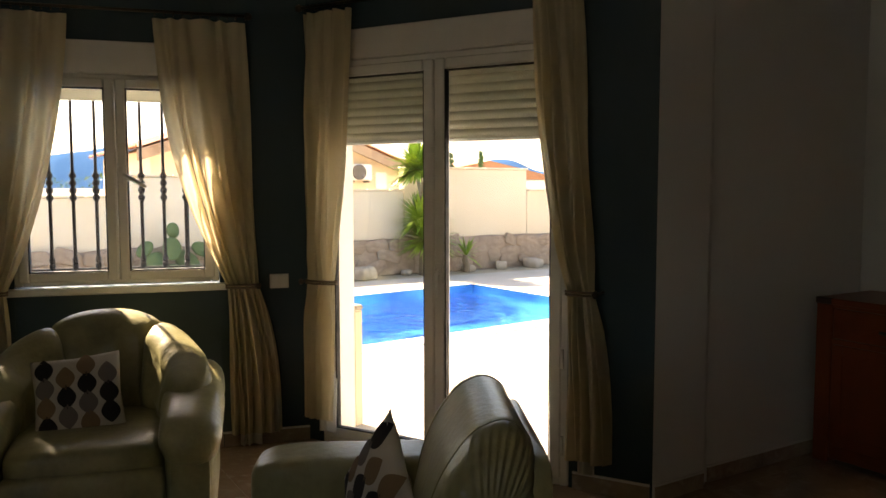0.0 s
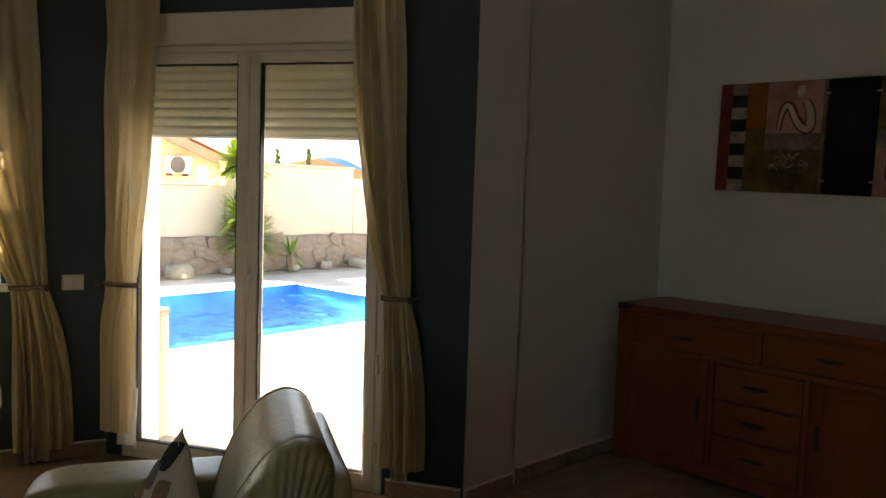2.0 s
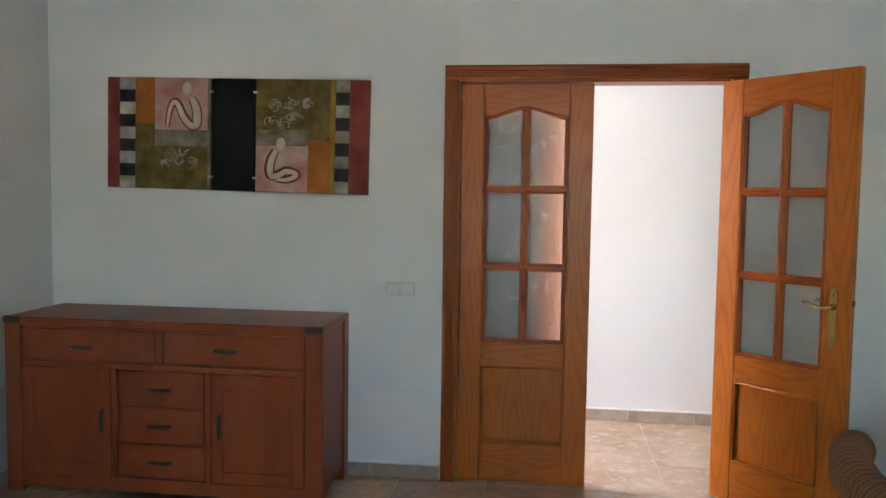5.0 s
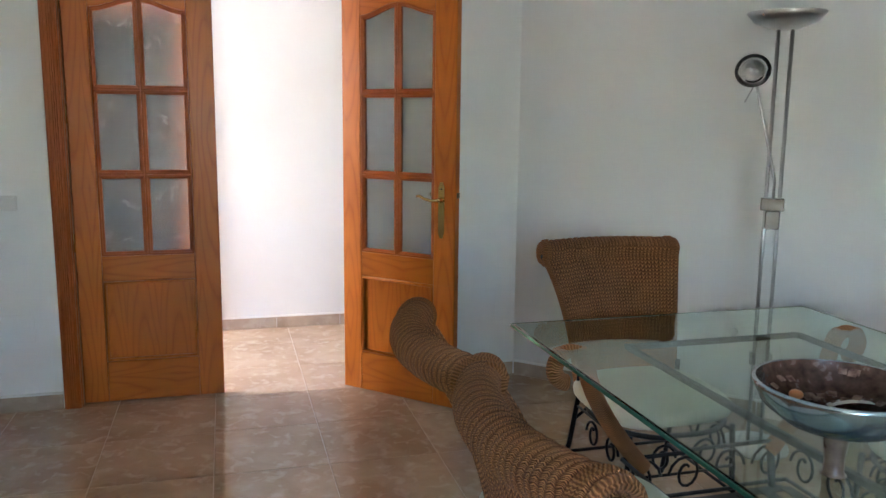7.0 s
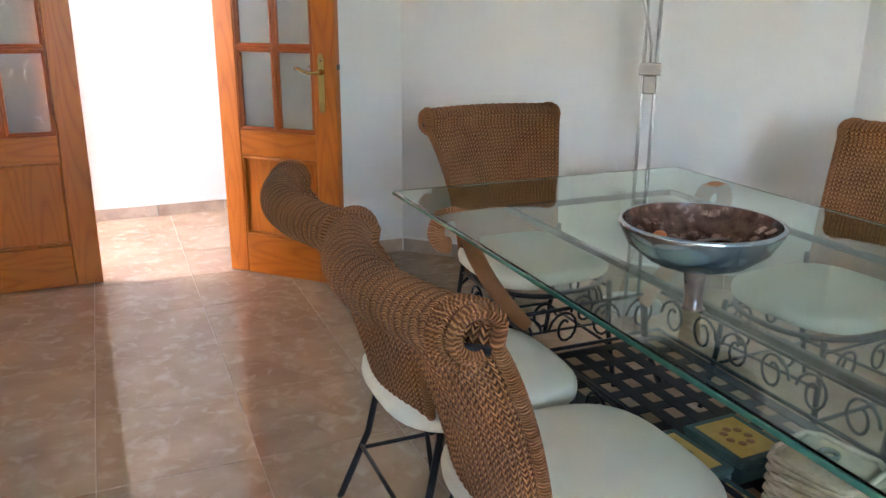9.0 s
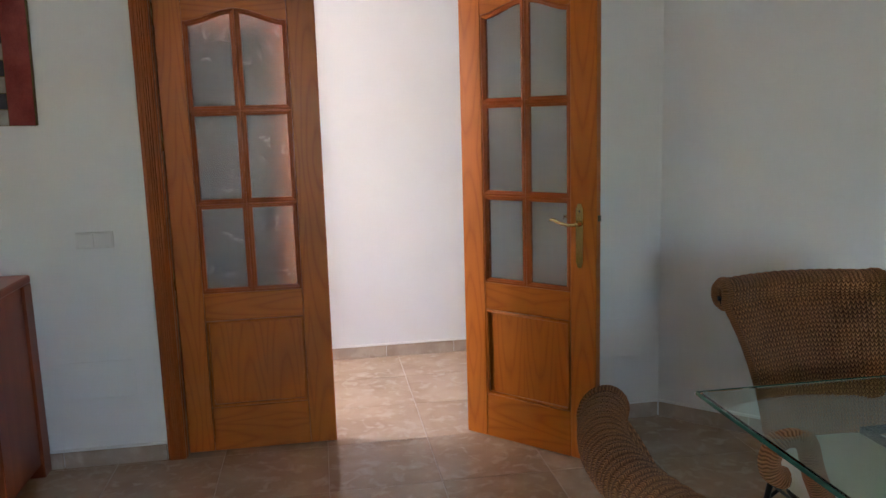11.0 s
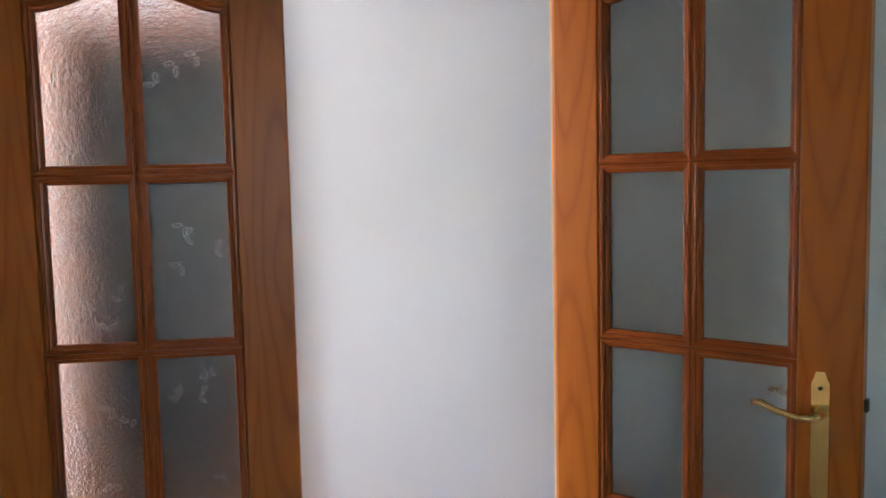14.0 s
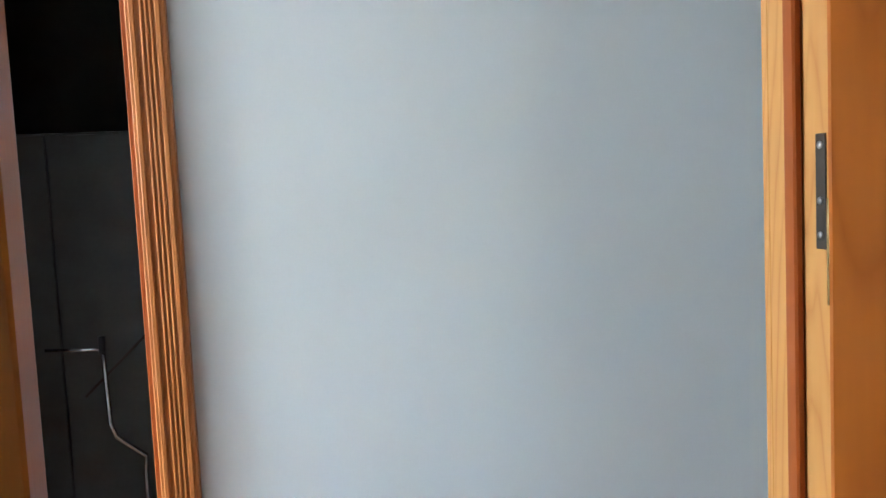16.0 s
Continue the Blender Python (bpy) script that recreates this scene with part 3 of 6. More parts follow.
def door_leaf(name, m, label, handle_side=None, hinge_edge=False, hinge_y=1, etched=True, face=-1):
    """x from the hinge to the free edge, y through the leaf; the +y face looks into the room when shut."""
    leaf = thing(name, m, label, "door", "leaves of the double door")
    T = 0.02
    part("stile", Shape().box((0, -T, 0), (GX0 - 0.001, T, LEAF_H), 0.003), PINE, leaf)
    part("stile", Shape().box((GX1 + 0.001, -T, 0), (LW, T, LEAF_H), 0.003), PINE, leaf)
    xs = [GX0 + (GX1 - GX0) * k / 24 for k in range(25)]
    ring = [(x, arch(min(max(x, GX0), GX1))) for x in xs] + [(GX1, LEAF_H), (GX0, LEAF_H)]
    s = Shape()
    n = len(ring)
    s.add([(x, -T, z) for x, z in ring] + [(x, T, z) for x, z in ring],
          [tuple(range(n)), tuple(range(2 * n - 1, n - 1, -1))] + [(i, (i + 1) % n, n + (i + 1) % n, n + i) for i in range(n)])
    part("top_rail", s, PINE_X, leaf)
    part("lock_rail", Shape().box((GX0, -T, 0.598), (GX1, T, 0.72), 0.003), PINE_X, leaf)
    part("bottom_rail", Shape().box((GX0, -T, 0), (GX1, T, 0.2), 0.003), PINE_X, leaf)
    pan = Shape().box((GX0, -0.009, 0.2), (GX1, 0.009, 0.598), 0.001)
    part("panel", pan, PINE, leaf, "fielded pine panel")
    b = Shape()
    for y in (-T + 0.006, T - 0.006):
        bead(b, GX0 + 0.009, GX1 - 0.009, 0.209, 0.589, y, 0.01)
    part("panel_moulding", b, PINE, leaf)
    part("muntin", Shape().box((GMX - 0.006, -0.0125, 0.72), (GMX + 0.006, 0.0125, 1.92), 0.002), PINE_BEAD, leaf)
    part("muntin", Shape().box((GX0, -0.012, 1.103), (GX1, 0.012, 1.115), 0.002), PINE_BEAD, leaf)
    part("muntin", Shape().box((GX0, -0.012, 1.4975), (GX1, 0.012, 1.5095), 0.002), PINE_BEAD, leaf)
    rng = random.Random(5)
    for x0, x1 in ((GX0, GMX - 0.0005), (GMX + 0.0005, GX1)):
        for z0, z1 in ((0.7205, 1.1085), (1.1095, 1.503), (1.504, None)):
            top = arch if z1 is None else None
            zt = z1 or 1.9
            pane = part("pane", Shape().box((x0 + 0.008, -0.003, z0 + 0.008), (x1 - 0.008, 0.003, (zt - 0.008) if z1 else zt), 0.001), OBSCURE, leaf, "obscured glass with etched leaves")
            bd = Shape()
            for sg in (-1, 1):
                glazing_bead(bd, x0, x1, z0, zt, sg, top)
            part("beading", bd, PINE_BEAD, leaf, "moulded darker pine beading")
            et = Shape()
            for _ in range(4):
                cx, cz, an = rng.uniform(x0 + 0.04, x1 - 0.04), rng.uniform(z0 + 0.04, zt - 0.06), rng.uniform(0, 3.1)
                for side in (-1, 1):
                    # a small split bean: an oval outline with its mid rib
                    ln, wd = rng.uniform(0.009, 0.0125), rng.uniform(0.0045, 0.006)
                    q = pose(cx + side * 0.011 * math.cos(an), face * 0.0032, cz + side * 0.011 * math.sin(an), 0, math.degrees(an) + 40 * side, 0)
                    et.tube([(ln * math.cos(t), 0, wd * math.sin(t)) for t in (2 * math.pi * k / 14 for k in range(14))], 0.0007, 4, q, True)
                    et.tube([(-ln, 0, 0), (0, 0, 0.0012), (ln, 0, 0)], 0.0006, 4, q)
                if rng.random() < 0.5:
                    et.tube([(cx, face * 0.0032, cz), (cx - 0.018 * math.cos(an), face * 0.0032, cz + 0.022), (cx - 0.022 * math.cos(an + 0.5), face * 0.0032, cz + 0.034)], 0.0005, 4)
            if etched:
                part("etched_leaves", et, ETCH, pane, "etched leaf sprigs")
    for z in (0.79, 1.39, 1.9):
        h = part("hinge", Shape().lathe([(0.006, -0.045), (0.006, 0.045)], 10, pose(-0.004, hinge_y * (T + 0.004), z)), BRASS, leaf, "brass hinge")
    if hinge_edge:
        part("latch", Shape().box((LW, -0.009, 1.02), (LW + 0.008, 0.009, 1.045), 0.002), DARK_METAL, leaf, "metal latch tongue")
    if handle_side is not None:
        for y, sg in ((-T, -1), (T, 1)):
            hx = LW - 0.072
            ring = [(hx - 0.017, 0.85), (hx - 0.017, 1.07), (hx - 0.012, 1.08), (hx - 0.009, 1.092), (hx + 0.009, 1.092), (hx + 0.012, 1.08), (hx + 0.017, 1.07), (hx + 0.017, 0.85), (hx + 0.012, 0.84), (hx + 0.009, 0.828), (hx - 0.009, 0.828), (hx - 0.012, 0.84)]
            n = len(ring)
            s = Shape().add([(x, y, z) for x, z in ring] + [(x * 0.96 + hx * 0.04, y + sg * 0.005, z) for x, z in ring],
                            [tuple(range(n)), tuple(range(2 * n - 1, n - 1, -1))] + [(i, (i + 1) % n, n + (i + 1) % n, n + i) for i in range(n)])
            pl = part("door_handle", s, BRASS, leaf, "polished brass lever handle on a long plate")
            s = Shape().lathe([(0.014, 0), (0.012, 0.012), (0.008, 0.03), (0.009, 0.042)], 12, pose(hx, y, 1.01, -90 * sg, 0, 0))
            s.tube([(hx, y + sg * 0.04, 1.01), (hx - 0.03, y + sg * 0.044, 1.006), (hx - 0.07, y + sg * 0.044, 1.014), (hx - 0.1, y + sg * 0.042, 1.026), (hx - 0.118, y + sg * 0.038, 1.023)], [0.008, 0.008, 0.007, 0.0075, 0.006], 8)
            part("lever", s, BRASS, pl)
            part("screw", Shape().lathe([(0.004, 0), (0.004, 0.002), (0, 0.003)], 8, pose(hx, y + sg * 0.005, 1.06, -90 * sg, 0, 0)), DARK_METAL, pl)
    return leaf


# shut leaf: hinge at the north jamb, its room face towards -x
door_leaf("door_leaf", pose(XW + 0.04, 0.957, 0.008, 0, 0, -90), "closed varnished pine door leaf with six obscured panes", None, False, -1)
door_leaf("door_leaf", pose(4.31, -0.336, 0.008, 0, 0, 224) @ Matrix.Translation((0.0, -0.02, 0)), "open varnished pine door leaf with brass lever handle", 1, True, etched=False)


# ---- skirting ----
def skirting(a, b, name="baseboard"):
    """Stone skirting pieces from a to b (plan), with the room on the left-hand side of the way."""
    a, b = Vector((*a, 0)), Vector((*b, 0))
    length = (b - a).length
    ang = math.degrees(math.atan2(b.y - a.y, b.x - a.x))
    sk = thing(name, pose(a.x, a.y, 0, 0, 0, ang), "beige marbled stone skirting with a pale top edge", "baseboard", kind="structure")
    n = max(1, round(length / 0.45))
    w = length / n
    for k in range(n):
        part("skirting_tile", Shape().box((k * w + 0.0015, 0.001, 0), ((k + 1) * w - 0.0015, 0.011, 0.072), 0.002), SKIRTING, sk)
    part("skirting_cap", Shape().box((0, 0.0005, 0.0725), (length, 0.012, 0.084), 0.003), PVC, sk, "white skirting cap")
    return sk


skirting((4.279, 1.045), (4.279, 3.2))
skirting((4.27, 3.189), (3.035, 3.179))
skirting((2.965, 3.14), (2.63, 3.128))
skirting((4.279, -1.24), (4.279, -0.4))
skirting((2.78, -2.745), (4.275, -1.25))
skirting((XH - 0.001, -3.0), (XH - 0.001, 0.385))
q0, q1 = PATIO @ Vector((0.38, 0, 0)), PATIO @ Vector((0.01, 0, 0))
skirting((q1.x, q1.y), (q0.x, q0.y))
q0, q1 = BAY @ Vector((1.9, 0, 0)), BAY @ Vector((0.01, 0, 0))
skirting((q1.x, q1.y), (q0.x, q0.y))


# ---- patio door and window ----
def frame_bars(s, x0, x1, z0, z1, w, y0, y1, b=0.006):
    s.box((x0, y0, z0), (x0 + w, y1, z1), b).box((x1 - w, y0, z0), (x1, y1, z1), b)
    s.box((x0 + w, y0 + 0.001, z0), (x1 - w, y1 - 0.001, z0 + w), b).box((x0 + w, y0 + 0.001, z1 - w), (x1 - w, y1 - 0.001, z1), b)
    return s


def sash(parent, x0, x1, z0, z1, w, handle=None, turned=0):
    sa = part("sash", frame_bars(Shape(), x0, x1, z0, z1, w, -0.05, 0.012, 0.008), PVC, parent, "white plastic sash")
    part("seal", frame_bars(Shape(), x0 + w - 0.004, x1 - w + 0.004, z0 + w - 0.004, z1 - w + 0.004, 0.008, -0.03, 0.006, 0.001), RUBBER, sa)
    pane = part("pane", Shape().box((x0 + w - 0.002, -0.024, z0 + w - 0.002), (x1 - w + 0.002, -0.018, z1 - w + 0.002), 0.0005), PANE, sa, "clear window glass")
    pane.visible_shadow = False
    if handle:
        hx, hz = handle
        hd = part("window_handle", Shape().box((hx - 0.014, 0.012, hz - 0.05), (hx + 0.014, 0.022, hz + 0.05), 0.006), PVC, sa, "white turning handle")
        s = Shape().lathe([(0.012, 0), (0.011, 0.03)], 12, pose(hx, 0.02, hz, -90, 0, 0))
        an = radians(turned)
        s.tube([(hx, 0.046, hz), (hx + 0.05 * math.sin(an), 0.052, hz - 0.05 * math.cos(an)), (hx + 0.125 * math.sin(an), 0.05, hz - 0.125 * math.cos(an))], [0.011, 0.012, 0.009], 8)
        part("lever", s, PVC, hd)
    return sa


pd = thing("patio_door", PATIO, "white two-leaf plastic patio door with roller shutter partly down", "patio door", kind="structure")
part("outer_frame", frame_bars(Shape(), 0.405, 1.855, 0.0, 2.11, 0.045, -0.06, 0.004), PVC, pd)
sash(pd, 0.44, 1.128, 0.035, 2.08, 0.06, (1.1, 1.0), 0)
sash(pd, 1.132, 1.82, 0.035, 2.08, 0.06)
part("shutter_box", Shape().box((0.402, -0.2, 2.112), (1.858, 0.02, 2.268), 0.006), PVC, pd, "white roller shutter box")
for k in range(9):
    z = 2.10 - k * 0.046
    s = Shape().sheet(lambda u, v: (0.43 + 1.4 * u, -0.13 + 0.012 * math.sin(math.pi * v), z - 0.044 * v), 1, 6)
    s.box((0.43, -0.138, z - 0.046), (1.83, -0.131, z - 0.001), 0.001)
    part("slat", s, SLAT, pd)
part("bottom_rail", Shape().box((0.43, -0.14, 2.10 - 9 * 0.046 - 0.018), (1.83, -0.118, 2.10 - 9 * 0.046 - 0.001), 0.003), PVC, pd)
for x0, x1 in ((0.401, 0.428), (1.832, 1.859)):
    part("shutter_guide", Shape().box((x0, -0.278, 0.0), (x1, -0.062, 2.11), 0.003), PVC, pd, "white shutter guide rail")
for z in (0.2, 0.62, 1.6):
    part("hinge", Shape().lathe([(0.009, -0.045), (0.009, 0.045)], 10, pose(0.432, 0.014, z)), PVC, pd)
    part("hinge", Shape().lathe([(0.009, -0.045), (0.009, 0.045)], 10, pose(1.828, 0.014, z)), PVC, pd)

wd = thing("window_1", BAY, "white two-leaf plastic window under a shutter box", "window", kind="structure")
part("outer_frame", frame_bars(Shape(), 0.492, 1.498, 0.925, 2.02, 0.04, -0.06, 0.004), PVC, wd)
sash(wd, 0.512, 0.993, 0.945, 2.0, 0.052, (0.955, 1.5), -60)
sash(wd, 0.997, 1.478, 0.945, 2.0, 0.052)
part("shutter_box", Shape().box((0.492, -0.2, 2.022), (1.498, 0.02, 2.188), 0.006), PVC, wd)
part("shutter_end", Shape().box((0.53, -0.15, 1.895), (1.46, -0.125, 2.0), 0.004), SLAT, wd)
part("window_sill", Shape().box((0.45, 0.002, 0.88), (1.54, 0.05, 0.918), 0.006), PVC, wd)
gr = thing("window_grille", BAY, "black wrought-iron window bars with knuckles", "window grille")
for k in range(9):
    x = 0.545 + k * 0.1165
    s = Shape()
    prof = [(0.0085, 0.955), (0.0085, 0.985)]
    for zc in (1.01, 1.04, 1.38, 1.42, 1.46, 1.5):
        r = 0.016 if zc < 1.2 else 0.019
        prof += [(0.0095, zc - 0.02), (r, zc - 0.006), (r, zc + 0.006), (0.0095, zc + 0.02)]
    prof += [(0.0085, 1.55), (0.0085, 2.0)]
    s.lathe(prof, 8, pose(x, -0.24, 0))
    part("bar", s, IRON, gr)
part("rail", Shape().box((0.49, -0.247, 0.985), (1.5, -0.233, 0.995), 0.002), IRON, gr)
part("rail", Shape().box((0.49, -0.247, 1.985), (1.5, -0.233, 1.995), 0.002), IRON, gr)


# ---- curtains ----
def curtain(m, top, tie, hem, zs, pleats, label, seed, knob):
    """Pairs of (free edge, wall edge) along the wall at the top, the tie and the hem."""
    rng = random.Random(seed)
    z_top, z_tie, z_hem = zs
    cu = thing("curtain", m, label, "curtain", "cream curtains")
    ph = [rng.uniform(-0.5, 0.5) for _ in range(pleats + 2)]

    def edge(z):
        if z > z_tie:
            f = max(0.0, (z_top - z) / (z_top - z_tie))
            a = top[0] + (tie[0] - top[0]) * (0.25 * f + 0.75 * f ** 2.4)
            b = top[1] + (tie[1] - top[1]) * f
        else:
            f = min(1.0, (z_tie - z) / (z_tie - z_hem))
            g = 1 - (1 - f) ** 2.2
            a, b = tie[0] + (hem[0] - tie[0]) * g, tie[1] + (hem[1] - tie[1]) * g
        return a, b

    def fn(u, v, back=0.0):
        z = z_top + (z_hem - z_top) * v
        a, b = edge(z)
        pinch = math.exp(-((z - z_tie) / 0.12) ** 2)
        k = max(0.0, u * pleats + 0.32 * math.sin(6.3 * u * 1.4 + ph[0] * 6) * math.sin(math.pi * u))
        i = min(int(k), pleats)
        amp = (0.03 + 0.014 * v) * (1 - 0.55 * pinch) * (0.75 + 0.5 * math.sin(3.1 * ph[i] + 2 * v))
        y = 0.085 + amp * math.sin(2 * math.pi * k + ph[i] * 0.6) + 0.008 * math.sin(7 * z + 9 * u) + 0.02 * (1 - pinch) * math.sin(math.pi * u)
        x = a + (b - a) * u + 0.006 * math.sin(5 * z + 20 * u) * (1 - pinch)
        return (x, y - back, z + 0.012 * math.sin(2 * math.pi * k) * (v > 0.99))
    part("fabric", Shape().sheet(fn, pleats * 14, 60), CURTAIN, cu, "cream curtain fabric with pencil pleats")

    def lining(u, v):
        x, y, z = fn(0.15 + 0.4 * u, 0.9 + 0.1 * v)
        return (x, y - 0.03, z - 0.07 * v)
    part("lining", Shape().sheet(lining, 24, 6), LINING, cu, "white lining showing below the hem")
    a, b = edge(z_tie)
    mid, hw = (a + b) / 2, abs(b - a) / 2 + 0.006
    s = Shape()
    for dz in (-0.006, 0.007):
        s.tube([(mid + hw * math.cos(t), 0.085 + 0.042 * math.sin(t), z_tie + dz) for t in (2 * math.pi * k / 20 for k in range(20))], 0.006, 6, None, True)
    tb = part("tieback", s, CORD, cu, "dark cord tieback")
    kx = knob
    s = Shape().lathe([(0.0, 0.03), (0.012, 0.028), (0.017, 0.02), (0.012, 0.01), (0.006, 0.006), (0.006, -0.1)], 12, pose(kx, 0.105, z_tie, -90, 0, 0))
    part("knob", s, DARK_METAL, tb, "round metal tieback knob")
    return cu


curtain(PATIO, (0.575, 0.33), (0.385, 0.255), (0.375, 0.165), (2.36, 0.95, 0.17), 5, "cream curtain held back beside the patio door", 1, 0.24)
curtain(PATIO, (1.575, 1.885), (1.70, 1.885), (1.71, 1.915), (2.36, 0.92, 0.16), 5, "cream curtain held back between patio door and window", 2, 1.9)
curtain(BAY, (0.80, 0.33), (0.45, 0.285), (0.44, 0.165), (2.30, 0.905, 0.09), 6, "cream curtain drawn back over the window's end", 3, 0.29)
curtain(BAY, (1.20, 1.68), (1.52, 1.69), (1.50, 1.76), (2.30, 0.905, 0.09), 6, "cream curtain drawn back from the window", 4, 1.69)


def curtain_rod(m, x0, x1, z, rings):
    rod = thing("curtain_rod", m, "thin dark metal curtain rod with ball ends", "curtain rod", "curtain rods")
    part("rod", Shape().tube([(x0, 0.085, z), (x1, 0.085, z)], 0.008, 10), DARK_METAL, rod)
    for x in (x0, x1):
        part("finial", Shape().lathe([(0, -0.022), (0.016, -0.014), (0.021, 0), (0.016, 0.014), (0, 0.022)], 12, pose(x, 0.085, z)), DARK_METAL, rod)
        part("bracket", Shape().tube([(x - math.copysign(0.06, x - 1), 0.0, z), (x - math.copysign(0.06, x - 1), 0.085, z)], 0.006, 8), DARK_METAL, rod)
    for x in rings:
        part("ring", Shape().tube([(x, 0.085 + 0.014 * math.cos(t), z - 0.006 + 0.016 * math.sin(t)) for t in (2 * math.pi * k / 14 for k in range(14))], 0.0025, 5, None, True), DARK_METAL, rod)


curtain_rod(BAY, 0.315, 1.72, 2.335, [0.33 + 0.045 * k for k in range(11)] + [1.22 + 0.045 * k for k in range(11)])
curtain_rod(PATIO, 0.29, 1.92, 2.395, [0.32 + 0.042 * k for k in range(7)] + [1.59 + 0.042 * k for k in range(8)])
so = thing("wall_socket", BAY, "white double wall socket on the blue wall", "socket")
part("plate", Shape().box((0.118, 0.0, 0.875), (0.222, 0.01, 0.955), 0.004), PLATE, so)
part("rocker", Shape().box((0.125, 0.01, 0.885), (0.168, 0.014, 0.945), 0.003), PLATE, so)
part("rocker", Shape().box((0.172, 0.01, 0.885), (0.215, 0.014, 0.945), 0.003), PLATE, so)


# ---- sideboard, picture, plates ----
sb = thing("sideboard", pose(XW - 0.005, 1.53, 0, 0, 0, 90), "reddish-brown wooden sideboard with drawers and two doors", "sideboard")
SD, SWD, SH = 0.485, 1.595, 0.862            # local x along the wall, local y into the room
F = SD
part("top", Shape().box((-0.0, 0, 0.828), (SWD, SD + 0.006, SH), 0.005), SIDEBOARD_WOOD, sb)
for x in (0.0, SWD - 0.085):
    part("corner_block", Shape().box((x - 0.002, SD - 0.03, 0.83), (x + 0.087, SD + 0.0085, SH + 0.0015), 0.004), SIDEBOARD_DARK, sb, "dark corner inlay")
for x in (0.0, SWD - 0.085):
    part("leg", Shape().box((x, SD - 0.085, 0), (x + 0.085, SD, 0.828), 0.004), SIDEBOARD_UP, sb)
    part("leg", Shape().box((x, 0, 0), (x + 0.085, 0.085, 0.828), 0.004), SIDEBOARD_UP, sb)
for x in (0.012, SWD - 0.03):
    part("side_panel", Shape().box((x, 0.085, 0.06), (x + 0.018, SD - 0.085, 0.828), 0.002), SIDEBOARD_UP, sb)
part("plinth", Shape().box((0.085, SD - 0.04, 0.025), (SWD - 0.085, SD - 0.012, 0.094), 0.003), SIDEBOARD_WOOD, sb)
part("back_panel", Shape().box((0.085, 0.0, 0.06), (SWD - 0.085, 0.01, 0.828), 0.001), SIDEBOARD_DARK, sb)
part("carcass", Shape().box((0.085, 0.012, 0.09), (SWD - 0.085, F - 0.03, 0.826), 0.002), SIDEBOARD_UP, sb)


def pull(parent, x, z, upright=False):
    s = Shape()
    if upright:
        s.tube([(x, F - 0.01, z - 0.055), (x, F + 0.014, z - 0.05), (x, F + 0.018, z), (x, F + 0.014, z + 0.05), (x, F - 0.01, z + 0.055)], [0.006, 0.008, 0.011, 0.008, 0.006], 8)
    else:
        s.tube([(x - 0.052, F - 0.01, z), (x - 0.047, F + 0.014, z + 0.001), (x, F + 0.018, z), (x + 0.047, F + 0.014, z + 0.001), (x + 0.052, F - 0.01, z)], [0.006, 0.008, 0.011, 0.008, 0.006], 8)
    part("handle", s, DARK_METAL, parent, "dark pewter handle")


def front(name, x0, x1, z0, z1, hx, hz, upright=False, framed=False):
    g = 0.003
    s = Shape().box((x0 + g, F - 0.028, z0 + g), (x1 - g, F - 0.009, z1 - g), 0.003)
    if framed:
        s.box((x0 + g, F - 0.0095, z0 + g), (x0 + 0.06, F - 0.0035, z1 - g), 0.002).box((x1 - 0.06, F - 0.0095, z0 + g), (x1 - g, F - 0.0035, z1 - g), 0.002)
        s.box((x0 + 0.06, F - 0.0095, z0 + g), (x1 - 0.06, F - 0.0035, z0 + 0.06), 0.002).box((x0 + 0.06, F - 0.0095, z1 - 0.06), (x1 - 0.06, F - 0.0035, z1 - g), 0.002)
    ob = part(name, s, SIDEBOARD_UP if framed else SIDEBOARD_WOOD, sb)
    pull(ob, hx, hz, upright)
    return ob


# local x = y - 1.53
part("rail", Shape().box((0.085, F - 0.03, 0.812), (SWD - 0.085, F - 0.006, 0.828), 0.002), SIDEBOARD_WOOD, sb)
part("rail", Shape().box((0.085, F - 0.03, 0.625), (SWD - 0.085, F - 0.006, 0.652), 0.002), SIDEBOARD_WOOD, sb)
front("drawer", 0.087, 0.782, 0.652, 0.812, 0.47, 0.732)
part("mullion", Shape().box((0.784, F - 0.03, 0.652), (0.818, F - 0.006, 0.812), 0.002), SIDEBOARD_UP, sb)
front("drawer", 0.82, SWD - 0.087, 0.652, 0.812, 1.2, 0.722)
front("cabinet_door", 0.087, 0.545, 0.094, 0.625, 0.50, 0.37, True, True)
part("mullion", Shape().box((0.547, F - 0.03, 0.094), (0.573, F - 0.006, 0.625), 0.002), SIDEBOARD_UP, sb)
for z0, z1 in ((0.447, 0.623), (0.27, 0.443), (0.096, 0.266)):
    front("drawer", 0.575, 1.018, z0, z1, 0.80, (z0 + z1) / 2)
part("mullion", Shape().box((1.02, F - 0.03, 0.094), (1.046, F - 0.006, 0.625), 0.002), SIDEBOARD_UP, sb)
front("cabinet_door", 1.048, SWD - 0.087, 0.094, 0.625, 1.09, 0.37, True, True)

